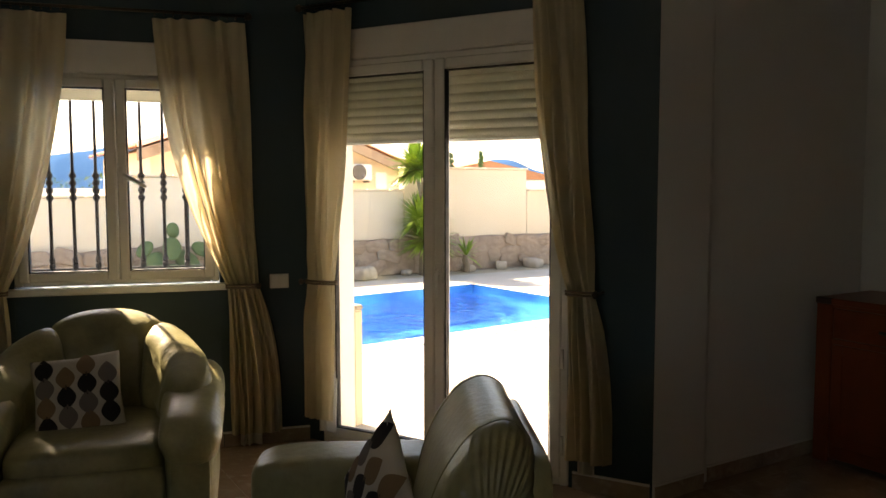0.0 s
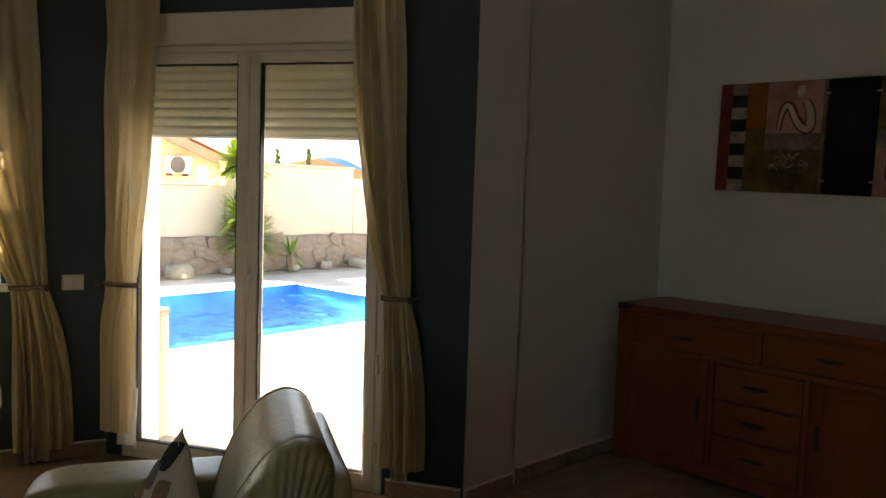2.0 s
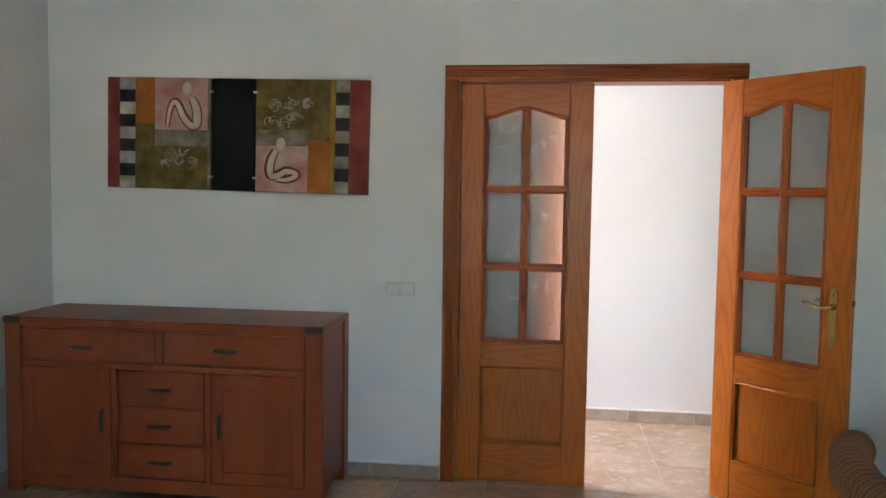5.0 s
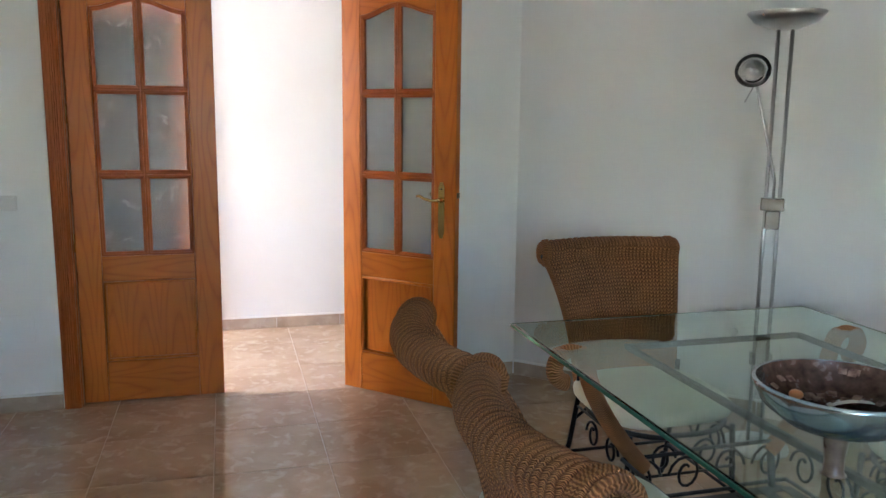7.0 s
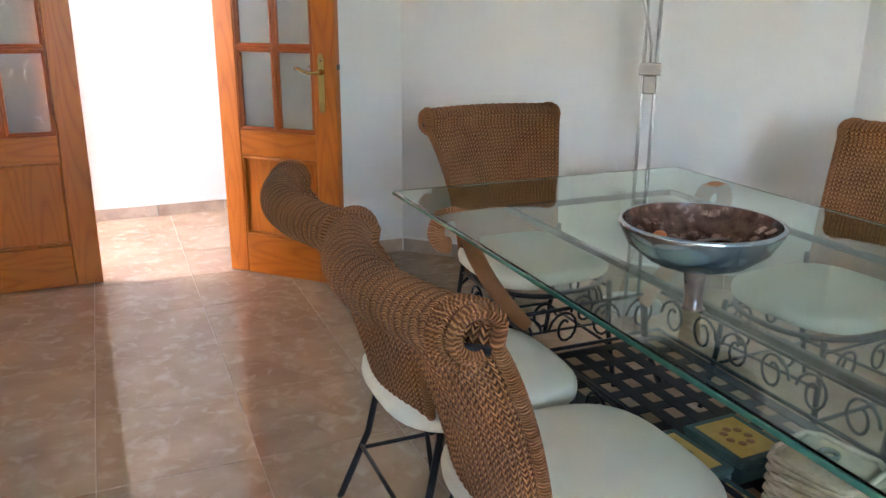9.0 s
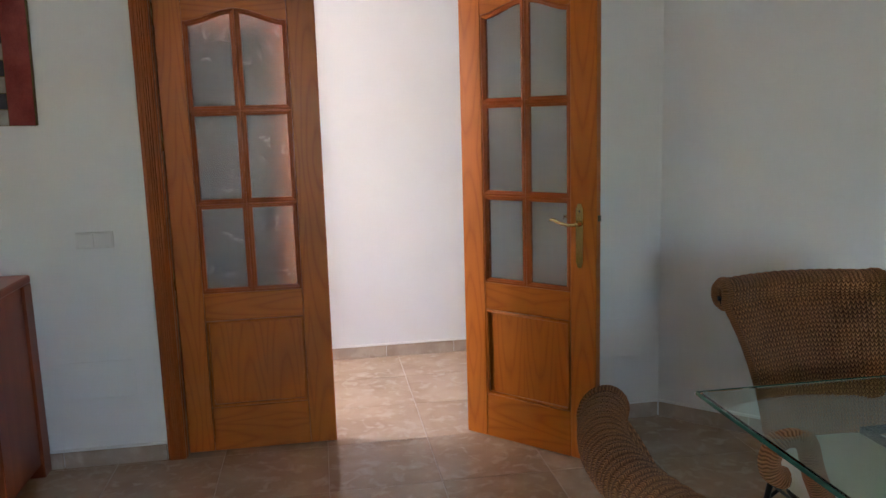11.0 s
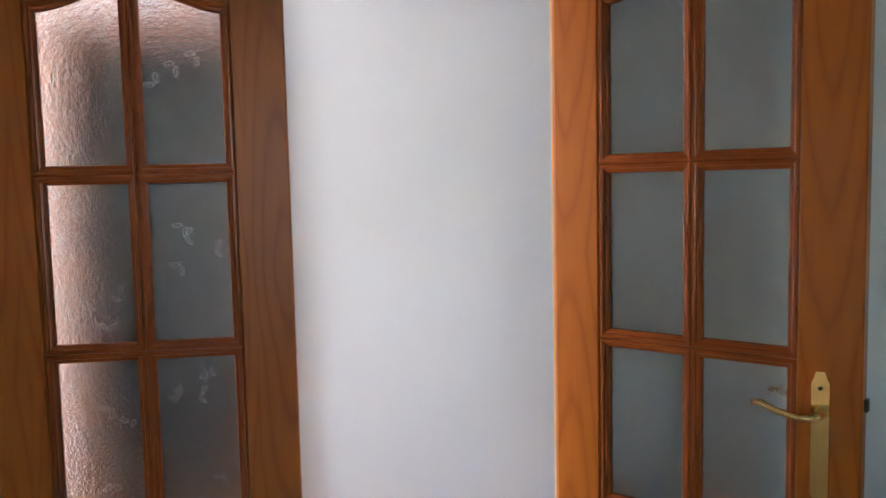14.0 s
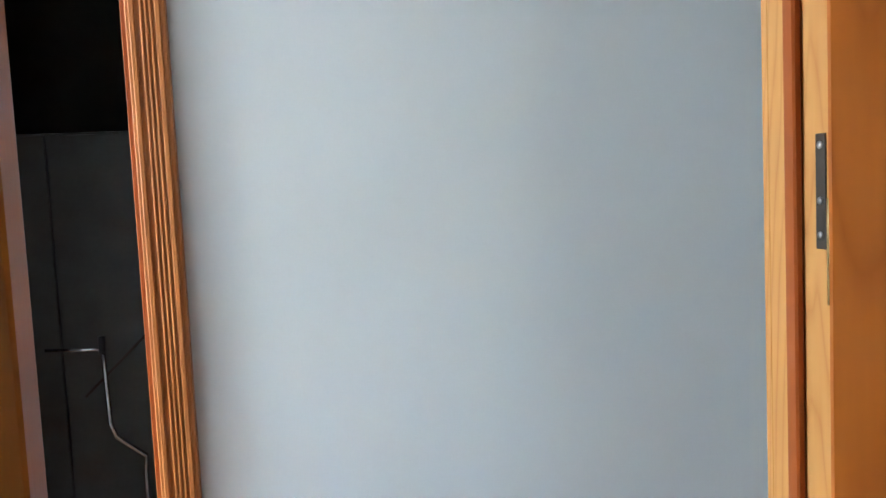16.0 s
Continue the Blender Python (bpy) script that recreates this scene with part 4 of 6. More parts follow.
CANVAS_RED = surface("canvas_red", (0.16, 0.025, 0.02), (0.26, 0.06, 0.05), 0.6, scale=10, fine=150, bump=0.4, spec=0.12)
CANVAS_ORANGE = surface("canvas_orange", (0.3, 0.09, 0.015), (0.42, 0.16, 0.03), 0.6, scale=10, fine=150, bump=0.4, spec=0.12)
CANVAS_OLIVE = surface("canvas_olive", (0.09, 0.065, 0.015), (0.2, 0.15, 0.05), 0.5, scale=12, fine=90, bump=0.6, spec=0.12)
CANVAS_OCHRE = surface("canvas_ochre", (0.2, 0.12, 0.015), (0.34, 0.22, 0.04), 0.6, scale=10, fine=150, bump=0.4, spec=0.12)
CANVAS_PINK = surface("canvas_pink", (0.4, 0.17, 0.14), (0.55, 0.38, 0.32), 0.6, scale=9, fine=120, bump=0.4, spec=0.12)
CANVAS_GREY = surface("canvas_grey", (0.1, 0.085, 0.06), (0.28, 0.24, 0.19), 0.6, scale=14, fine=90, bump=0.6, spec=0.12)
CANVAS_BLACK = surface("canvas_black", (0.006, 0.006, 0.008), (0.012, 0.012, 0.014), 0.5, fine=200, bump=0.2, spec=0.12)
CANVAS_WHITE = surface("canvas_white", (0.2, 0.18, 0.15), (0.42, 0.39, 0.33), 0.6, scale=14, fine=150, bump=0.5, spec=0.12)
CANVAS_BLUE = surface("canvas_dark_blue", (0.012, 0.016, 0.025), (0.05, 0.05, 0.05), 0.6, scale=14, fine=150, bump=0.4, spec=0.12)
CANVAS_FIGURE = surface("canvas_bare_shape", (0.5, 0.4, 0.32), (0.62, 0.53, 0.44), 0.6, scale=14, fine=150, bump=0.4, spec=0.12)
# local x along the wall to the south seen from the room, z up, y out of the wall
pic = thing("wall_painting", pose(XW - 0.001, 2.845, 1.496, 0, 0, -90) @ Matrix.Rotation(radians(1.0), 4, "Y"), "wide abstract painting of three joined canvases with curled line shapes", "painting")
PW, PH, PT = 1.414, 0.58, -0.03


def patch(s, x0, x1, z0, z1, lift=0.0008):
    return s.box((x0, PT - lift, z0), (x1, PT + 0.006, z1), 0.0006)


for x0, x1, mt, lb in ((0, 0.575, CANVAS_OLIVE, "abstract canvas with bands and a curled pale shape"), (0.58, 0.812, CANVAS_BLACK, "plain black canvas"), (0.817, PW, CANVAS_OLIVE, "abstract canvas with bands and a curled pale shape")):
    part("canvas", Shape().box((x0, PT + 0.001, 0), (x1, 0, PH), 0.003), mt, pic, lb)
bands = [(CANVAS_RED, 0.002, 0.068, 0.002, PH - 0.002), (CANVAS_RED, PW - 0.1, PW - 0.002, 0.002, PH - 0.002), (CANVAS_ORANGE, 0.158, 0.264, 0.34, PH - 0.002),
         (CANVAS_ORANGE, 1.1, 1.21, 0.002, 0.27), (CANVAS_PINK, 0.266, 0.555, 0.31, PH - 0.002), (CANVAS_PINK, 0.819, 1.098, 0.002, 0.24),
         (CANVAS_GREY, 0.266, 0.555, 0.225, 0.308), (CANVAS_GREY, 0.819, 1.098, 0.242, 0.32), (CANVAS_GREY, 0.556, 0.573, 0.002, PH - 0.002), (CANVAS_OCHRE, 1.212, 1.238, 0.002, PH - 0.002)]
for k in range(9):
    z = k * PH / 9
    bands.append((CANVAS_BLUE if k % 2 else CANVAS_WHITE, 0.07, 0.156, z + 0.002, z + PH / 9 - 0.001))
    bands.append((CANVAS_BLUE if k % 2 else CANVAS_WHITE, 1.24, 1.312, z + 0.002, z + PH / 9 - 0.001))
for mt, x0, x1, z0, z1 in bands:
    part("painted_band", patch(Shape(), x0, x1, z0, z1), mt, pic)


def blob_line(pts, r, m):
    return Shape().tube(pts, r, 8, m)


# plain curled shapes, no likeness
squash = Matrix.Diagonal((1, 0.12, 1, 1))
for ox, oz, path, rs in (
        (0.0, 0.0, [(0.335, 0.325), (0.346, 0.4), (0.366, 0.45), (0.392, 0.445), (0.425, 0.38), (0.46, 0.34), (0.49, 0.335), (0.5, 0.37), (0.492, 0.43), (0.468, 0.475)], [0.007, 0.011, 0.015, 0.017, 0.019, 0.021, 0.022, 0.023, 0.022, 0.015]),
        (0.0, 0.0, [(0.93, 0.066), (0.985, 0.066), (1.03, 0.082), (1.035, 0.1), (0.985, 0.112), (0.935, 0.088), (0.9, 0.09), (0.894, 0.13), (0.905, 0.175), (0.925, 0.215)], [0.008, 0.013, 0.015, 0.016, 0.018, 0.02, 0.022, 0.023, 0.022, 0.015])):
    path = [tuple(0.5 * (2 * b + (c - a) * f + (2 * a - 5 * b + 4 * c - e) * f * f + (3 * b - a - 3 * c + e) * f ** 3) for a, b, c, e in zip(path[max(k - 1, 0)], path[k], path[k + 1], path[min(k + 2, len(path) - 1)]))
            for k in range(len(path) - 1) for f in (0, 0.25, 0.5, 0.75)] + [path[-1]]
    rs = [rs[k] + (rs[k + 1] - rs[k]) * f for k in range(len(rs) - 1) for f in (0, 0.25, 0.5, 0.75)] + [rs[-1]]
    pts = [(x, 0, z) for x, z in path]
    mm = Matrix.Translation((0, PT - 0.0015, 0)) @ squash
    part("painted_outline", blob_line(pts, [r + 0.006 for r in rs], mm), CANVAS_RED, pic)
    part("painted_shape", blob_line([(x, -0.008, z) for x, y, z in pts], rs, mm), CANVAS_FIGURE, pic, "pale curled shape")
for cx, cz in ((0.442, 0.525), (0.952, 0.25)):
    part("painted_shape", Shape().lathe([(0, 0.0022), (0.024, 0.002), (0.028, 0.0), (0.0, -0.0005)], 20, pose(cx, PT - 0.001, cz, 90, 0, 0) @ Matrix.Diagonal((0.85, 1.15, 1, 1))), CANVAS_FIGURE, pic)
rng = random.Random(11)
sc = Shape()
for cx, cz in ((0.36, 0.2), (0.42, 0.16), (0.49, 0.13), (0.47, 0.2), (0.3, 0.14), (0.88, 0.38), (0.95, 0.36), (1.04, 0.37), (0.9, 0.46), (0.97, 0.47), (1.08, 0.45)):
    for _ in range(7):
        cx, cz = cx + rng.uniform(-0.025, 0.025), cz + rng.uniform(-0.012, 0.012)
        a, r0 = rng.uniform(0, 6.28), rng.uniform(0.006, 0.035)
        sc.tube([(cx + r0 * math.cos(a + 0.5 * k), PT - 0.001, cz + 0.8 * r0 * math.sin(a + 0.5 * k) + rng.uniform(-0.006, 0.006)) for k in range(6)], rng.uniform(0.0012, 0.0035), 5)
tagged(part("paint_ridge", sc, CANVAS_WHITE, pic, "raised pale paint ridges"), kind="stuff")
for x in (0.5775, 0.8145):
    for z in (0.07, 0.51):
        part("joint_clip", Shape().box((x - 0.012, PT - 0.004, z - 0.006), (x + 0.012, PT - 0.0005, z + 0.006), 0.002), STEEL, pic, "small steel joining clip")

swp = thing("light_switch", pose(XW - 0.001, 1.338, 0.957, 0, 0, -90), "pale double light switch plate", "light switch")
part("plate", Shape().box((0, -0.008, 0), (0.153, 0, 0.07), 0.003), PLATE, swp)
for x in (0.006, 0.079):
    part("rocker", Shape().box((x, -0.012, 0.006), (x + 0.068, -0.0075, 0.064), 0.003), PLATE, swp)
for y0, w in ((1.46, 0.31), (-0.905, 0.23)):
    cv = thing("wall_cover", pose(XW - 0.001, y0, 0.307, 0, 0, -90), "flush white-painted junction box cover", "cover plate")
    part("plate", Shape().box((0, -0.003, 0), (w, 0, 0.16 if w > 0.3 else 0.185), 0.0015), WHITE_PAINT, cv)
dsock = thing("wall_socket", pose(4.279, -1.246, 0, 0, 0, 225), "white wall socket with plugged lamp cable", "socket")
for x in (1.11, 1.2):
    part("plate", Shape().box((x, -0.009, 0.36), (x + 0.08, 0.0, 0.44), 0.003), PLATE, dsock)
part("plug", Shape().lathe([(0.018, 0), (0.017, 0.035), (0.008, 0.045)], 12, pose(1.15, -0.009, 0.4, 90, 0, 0)), PLATE, dsock)

# ---- floor lamp ----
LX, LY = 3.06, -1.9
fl = thing("floor_lamp", pose(LX, LY, 0, 0, 0, 235), "brushed steel twin-rod floor lamp with reading arm", "floor lamp")
part("base", Shape().lathe([(0.14, 0), (0.14, 0.012), (0.13, 0.022), (0.03, 0.03), (0.0, 0.03)], 32), STEEL, fl)
for x in (-0.026, 0.026):
    part("rod", Shape().tube([(x, 0, 0.025), (x, 0, 1.76)], 0.008, 10), STEEL, fl)
part("clamp", Shape().box((-0.045, -0.02, 1.035), (0.045, 0.02, 1.085), 0.003).box((-0.025, -0.03, 0.96), (0.03, 0.01, 1.035), 0.003), DARK_METAL, fl, "square dimmer clamp")
part("uplight_dish", Shape().lathe([(0.0, 1.755), (0.05, 1.757), (0.12, 1.785), (0.15, 1.82), (0.148, 1.822), (0.115, 1.79), (0.0, 1.765)], 32), STEEL, fl)
part("arm", Shape().tube([(0, -0.02, 1.085), (0.0, -0.03, 1.16), (-0.035, -0.04, 1.3), (-0.085, -0.05, 1.5), (-0.095, -0.05, 1.54)], 0.006, 8), STEEL, fl)
hd = part("reading_head", Shape().lathe([(0.018, -0.03), (0.03, -0.028), (0.045, 0.0), (0.05, 0.022), (0.047, 0.022), (0.04, 0.0), (0.0, -0.018)], 24, pose(-0.11, -0.07, 1.585, 75, -20, 0)), STEEL, fl, "small round reading lamp head")
part("glass_shade", Shape().lathe([(0.03, 0.0), (0.055, 0.012), (0.068, 0.03), (0.066, 0.03), (0.052, 0.013), (0.03, 0.002)], 24, pose(-0.11, -0.07, 1.585, 75, -20, 0), False), PANE, hd)
part("grip", Shape().tube([(-0.1, -0.055, 1.545), (-0.135, -0.08, 1.47)], 0.003, 6), STEEL, fl)
cb = Shape().tube([(0.05, 0.1, 0.012), (0.1, 0.17, 0.008), (0.12, 0.23, 0.06), (0.1, 0.27, 0.3), (0.09, 0.29, 0.39)], 0.003, 6)
part("cable", cb, PLATE, fl)

# ---- dining table ----
TX0, TX1, TY0, TY1, TZ = 0.72, 2.665, -1.755, -0.63, 0.732
tcx, tcy = (TX0 + TX1) / 2, (TY0 + TY1) / 2
tb = thing("dining_table", pose(tcx, tcy, 0), "glass-topped dining table on wrought-iron and rattan frame", "table")
hl, hwid = (TX1 - TX0) / 2, (TY1 - TY0) / 2
part("glass_top", Shape().box((-hl, -hwid, TZ - 0.012), (hl, hwid, TZ), 0.005), TABLE_GLASS, tb, "thick clear glass top with green edge")
ge = Shape()
for sg in (-1, 1):
    ge.box((-hl - 0.004, sg * (hwid + 0.003) - 0.0025, TZ - 0.0115), (hl + 0.004, sg * (hwid + 0.003) + 0.0025, TZ - 0.001), 0.001)
    ge.box((sg * (hl + 0.003) - 0.0025, -hwid, TZ - 0.0115), (sg * (hl + 0.003) + 0.0025, hwid, TZ - 0.001), 0.001)
part("glass_edge", ge, GLASS_EDGE, tb, "green polished glass edge")
fx, fy = hl - 0.3, hwid - 0.26
fr = Shape()
for a, b in (((-fx, -fy), (fx, -fy)), ((fx, -fy), (fx, fy)), ((fx, fy), (-fx, fy)), ((-fx, fy), (-fx, -fy))):
    lo = (min(a[0], b[0]) - 0.008, min(a[1], b[1]) - 0.008, TZ - 0.03)
    hi = (max(a[0], b[0]) + 0.008, max(a[1], b[1]) + 0.008, TZ - 0.0135)
    fr.box(lo, hi, 0.002)
part("top_frame", fr, IRON, tb)
for sx in (-1, 1):
    for sy in (-1, 1):
        pts = []
        for k in range(22):
            t = k / 21
            a = t * 4.6
            r = 0.055 * (1 - 0.25 * t)
            pts.append((-r * math.cos(a) + 0.0, 0, 0.665 + r * math.sin(a)))
        pts = pts[::-1]
        down = [(-0.055 - 0.05 * k / 8 - 0.16 * (k / 8) ** 1.6, 0, 0.665 - 0.34 * k / 8) for k in range(1, 9)]
        m = pose(fx if sx > 0 else -fx - 0.26, sy * (fy + 0.19), 0, 0, 0, 90 * sy)
        part("leg", Shape().tube(pts + down, 0.026, 10, m), RATTAN_CORD, tb, "rattan-wrapped scrolled leg")
        part("leg_foot", Shape().tube([(-0.26, 0, 0.34), (-0.24, 0, 0.18), (-0.16, 0, 0.012), (-0.12, 0, 0.01)], 0.012, 8, m), IRON, tb)
# lattice shelf with square holes
lx, ly, lz = fx - 0.02, fy - 0.02, 0.2
lat = Shape()
nx, ny = 13, 7
for k in range(nx + 1):
    x = -lx + 2 * lx * k / nx
    lat.box((x - 0.021, -ly, lz), (x + 0.021, ly, lz + 0.003), 0.0008)
for k in range(ny + 1):
    y = -ly + 2 * ly * k / ny
    lat.box((-lx, y - 0.021, lz + 0.0032), (lx, y + 0.021, lz + 0.006), 0.0008)
part("lattice_shelf", lat, IRON, tb, "black metal lattice shelf")


def ring_scroll(s, m, r=0.05):
    s.tube([(r * (1 - 0.1 * k / 4) * math.cos(0.5 * k) * (1 - k / 30), 0, r * math.sin(0.5 * k) * (1 - k / 30)) for k in range(18)], 0.005, 6, m)


for sy in (-1, 1):
    s = Shape()
    s.tube([(-fx, sy * fy, 0.36), (fx, sy * fy, 0.36)], 0.007, 6).tube([(-fx, sy * fy, 0.22), (fx, sy * fy, 0.22)], 0.007, 6)
    for k in range(9):
        ring_scroll(s, pose(-fx + (k + 0.5) * 2 * fx / 9, sy * fy, 0.29, 0, 0, 180 * (k % 2)), 0.062)
    part("side_scrollwork", s, IRON, tb, "wrought-iron scrolls")
for sx in (-1, 1):
    s = Shape()
    s.tube([(sx * fx, -fy, 0.36), (sx * fx, fy, 0.36)], 0.007, 6).tube([(sx * fx, -fy, 0.22), (sx * fx, fy, 0.22)], 0.007, 6)
    for k in range(4):
        ring_scroll(s, pose(sx * fx, -fy + (k + 0.5) * fy / 2, 0.29, 0, 0, 90 + 180 * (k % 2)), 0.062)
    part("end_scrollwork", s, IRON, tb, "wrought-iron scrolls")

# ---- things on the table and the shelf ----
bowl = thing("bowl", pose(1.455, -0.835, TZ), "footed bowl, silver lustre outside with painted blue reflections, brown shell mosaic inside", "bowl")
part("outside", Shape().lathe([(0.03, 0.082), (0.06, 0.089), (0.1, 0.105), (0.138, 0.135), (0.157, 0.172), (0.158, 0.18), (0.15, 0.18)], 48, None, False), MOSAIC_OUT, bowl)
part("stem", Shape().lathe([(0.0, 0.0), (0.024, 0.0), (0.019, 0.006), (0.018, 0.03), (0.023, 0.07), (0.03, 0.084), (0.0, 0.086)], 24), surface("stem_horn", (0.1, 0.068, 0.05), (0.18, 0.13, 0.1), 0.3, scale=25), bowl, "grey-brown stem")
part("inside", Shape().lathe([(0.15, 0.18), (0.146, 0.165), (0.128, 0.137), (0.092, 0.112), (0.045, 0.098), (0.0, 0.094)], 48, None, False), MOSAIC_IN, bowl, "brown shell mosaic lining")
rng = random.Random(3)
ms = Shape()
for k in range(70):
    a, f = rng.uniform(0, 6.28), rng.uniform(0.25, 0.97)
    r, z = 0.146 * f, 0.096 + 0.072 * f ** 2.2 + 0.002
    ms.box((-0.008, -0.008, 0), (0.008, 0.008, 0.0012), 0.0004, pose(r * math.cos(a), r * math.sin(a), z, 0, -38 * f ** 1.5, math.degrees(a)))
tagged(part("shell_chip", ms, surface("shell_chip", (0.1, 0.05, 0.04), (0.32, 0.2, 0.15), 0.2, scale=60), bowl), kind="stuff")
BLACK_PLASTIC = surface("black_plastic", (0.012, 0.012, 0.013), (0.02, 0.02, 0.022), 0.35)
ky = thing("car_key", pose(1.44, -0.845, TZ + 0.106, 8, -6, 30), "black key fob lying in the bowl", "key")
part("fob", Shape().puff((0.075, 0.035, 0.016), pose(0, 0, 0)), BLACK_PLASTIC, ky)
part("key_ring", Shape().tube([(0.05 + 0.014 * math.cos(t), 0.014 * math.sin(t), 0.004) for t in (2 * math.pi * k / 16 for k in range(16))], 0.0015, 5, None, True), CHROME, ky)
nt = thing("paper_note", pose(1.50, -0.90, TZ + 0.118, 12, 10, 60), "folded white paper in the bowl", "paper")
part("sheet", Shape().sheet(lambda u, v: (0.08 * u - 0.04, 0.06 * v - 0.03, 0.006 * math.sin(3 * u)), 6, 4).sheet(lambda u, v: (0.08 * u - 0.04, 0.06 * v - 0.03, 0.006 * math.sin(3 * u) - 0.001), 6, 4), PLATE, nt)
orb = thing("fruit", pose(1.53, -0.80, TZ + 0.135), "small orange dried fruit in the bowl", "fruit")
part("body", Shape().puff((0.026, 0.026, 0.018), None, 0.9), surface("orange_skin", (0.5, 0.16, 0.05), (0.6, 0.22, 0.07), 0.5), orb)

BOX_TEAL = surface("box_teal", (0.03, 0.08, 0.085), (0.06, 0.12, 0.12), 0.5, scale=20)
BOX_YELLOW = surface("box_yellow", (0.55, 0.34, 0.08), (0.66, 0.44, 0.13), 0.5, scale=20)
BOX_MOTIF = surface("box_motif", (0.3, 0.14, 0.05), (0.4, 0.2, 0.1), 0.5, scale=20)


def keepsake_box(x, y, w, dd, h, turn):
    b = thing("decorated_box", pose(x, y, 0.2065, 0, 0, turn), "teal box with yellow floral panel on the table's shelf", "box", "decorated boxes")
    part("body", Shape().box((-w / 2, -dd / 2, 0), (w / 2, dd / 2, h * 0.7), 0.003), BOX_TEAL, b)
    lid = part("lid", Shape().box((-w / 2 - 0.003, -dd / 2 - 0.003, h * 0.7 + 0.001), (w / 2 + 0.003, dd / 2 + 0.003, h), 0.004), BOX_TEAL, b)
    part("panel", Shape().box((-w / 2 + 0.018, -dd / 2 + 0.018, h), (w / 2 - 0.018, dd / 2 - 0.018, h + 0.0015), 0.0007), BOX_YELLOW, lid, "yellow floral panel")
    s = Shape()
    for k in range(7):
        a = 0.9 * k
        s.lathe([(0.0, 0.001), (0.012, 0.001), (0.01, 0.002), (0, 0.0022)], 8, pose(0.3 * w * 0.6 * math.cos(a), 0.3 * dd * 0.6 * math.sin(a), h + 0.001))
    part("flower_motif", s, BOX_MOTIF, lid)


keepsake_box(1.625, -0.985, 0.2, 0.165, 0.06, 4)
keepsake_box(1.635, -1.18, 0.2, 0.165, 0.06, 2)
keepsake_box(1.455, -1.0, 0.11, 0.09, 0.05, 5)
bk = thing("woven_basket", pose(1.32, -1.12, 0.2065, 0, 0, 10), "small lidded woven basket on the table's shelf", "basket")
rings = Shape().puff((0.18, 0.15, 0.18), pose(0, 0, 0.093), 0.2)
for k in range(15):
    z = 0.007 + 0.0125 * k
    rings.tube([((0.098 + 0.003 * math.sin(9 * t + math.pi * k)) * math.copysign(abs(math.cos(t)) ** 0.45, math.cos(t)), (0.083 + 0.003 * math.sin(9 * t + math.pi * k)) * math.copysign(abs(math.sin(t)) ** 0.45, math.sin(t)), z) for t in (2 * math.pi * (j + 0.5) / 48 for j in range(48))], 0.0065, 6, None, True)
part("body", rings, BASKET, bk, "pale woven cane body")
part("knob", Shape().tube([(0.018 * math.cos(t), 0.018 * math.sin(t), 0.195) for t in (2 * math.pi * k / 16 for k in range(16))], 0.006, 6, None, True), BOX_TEAL, bk, "green ring knob")


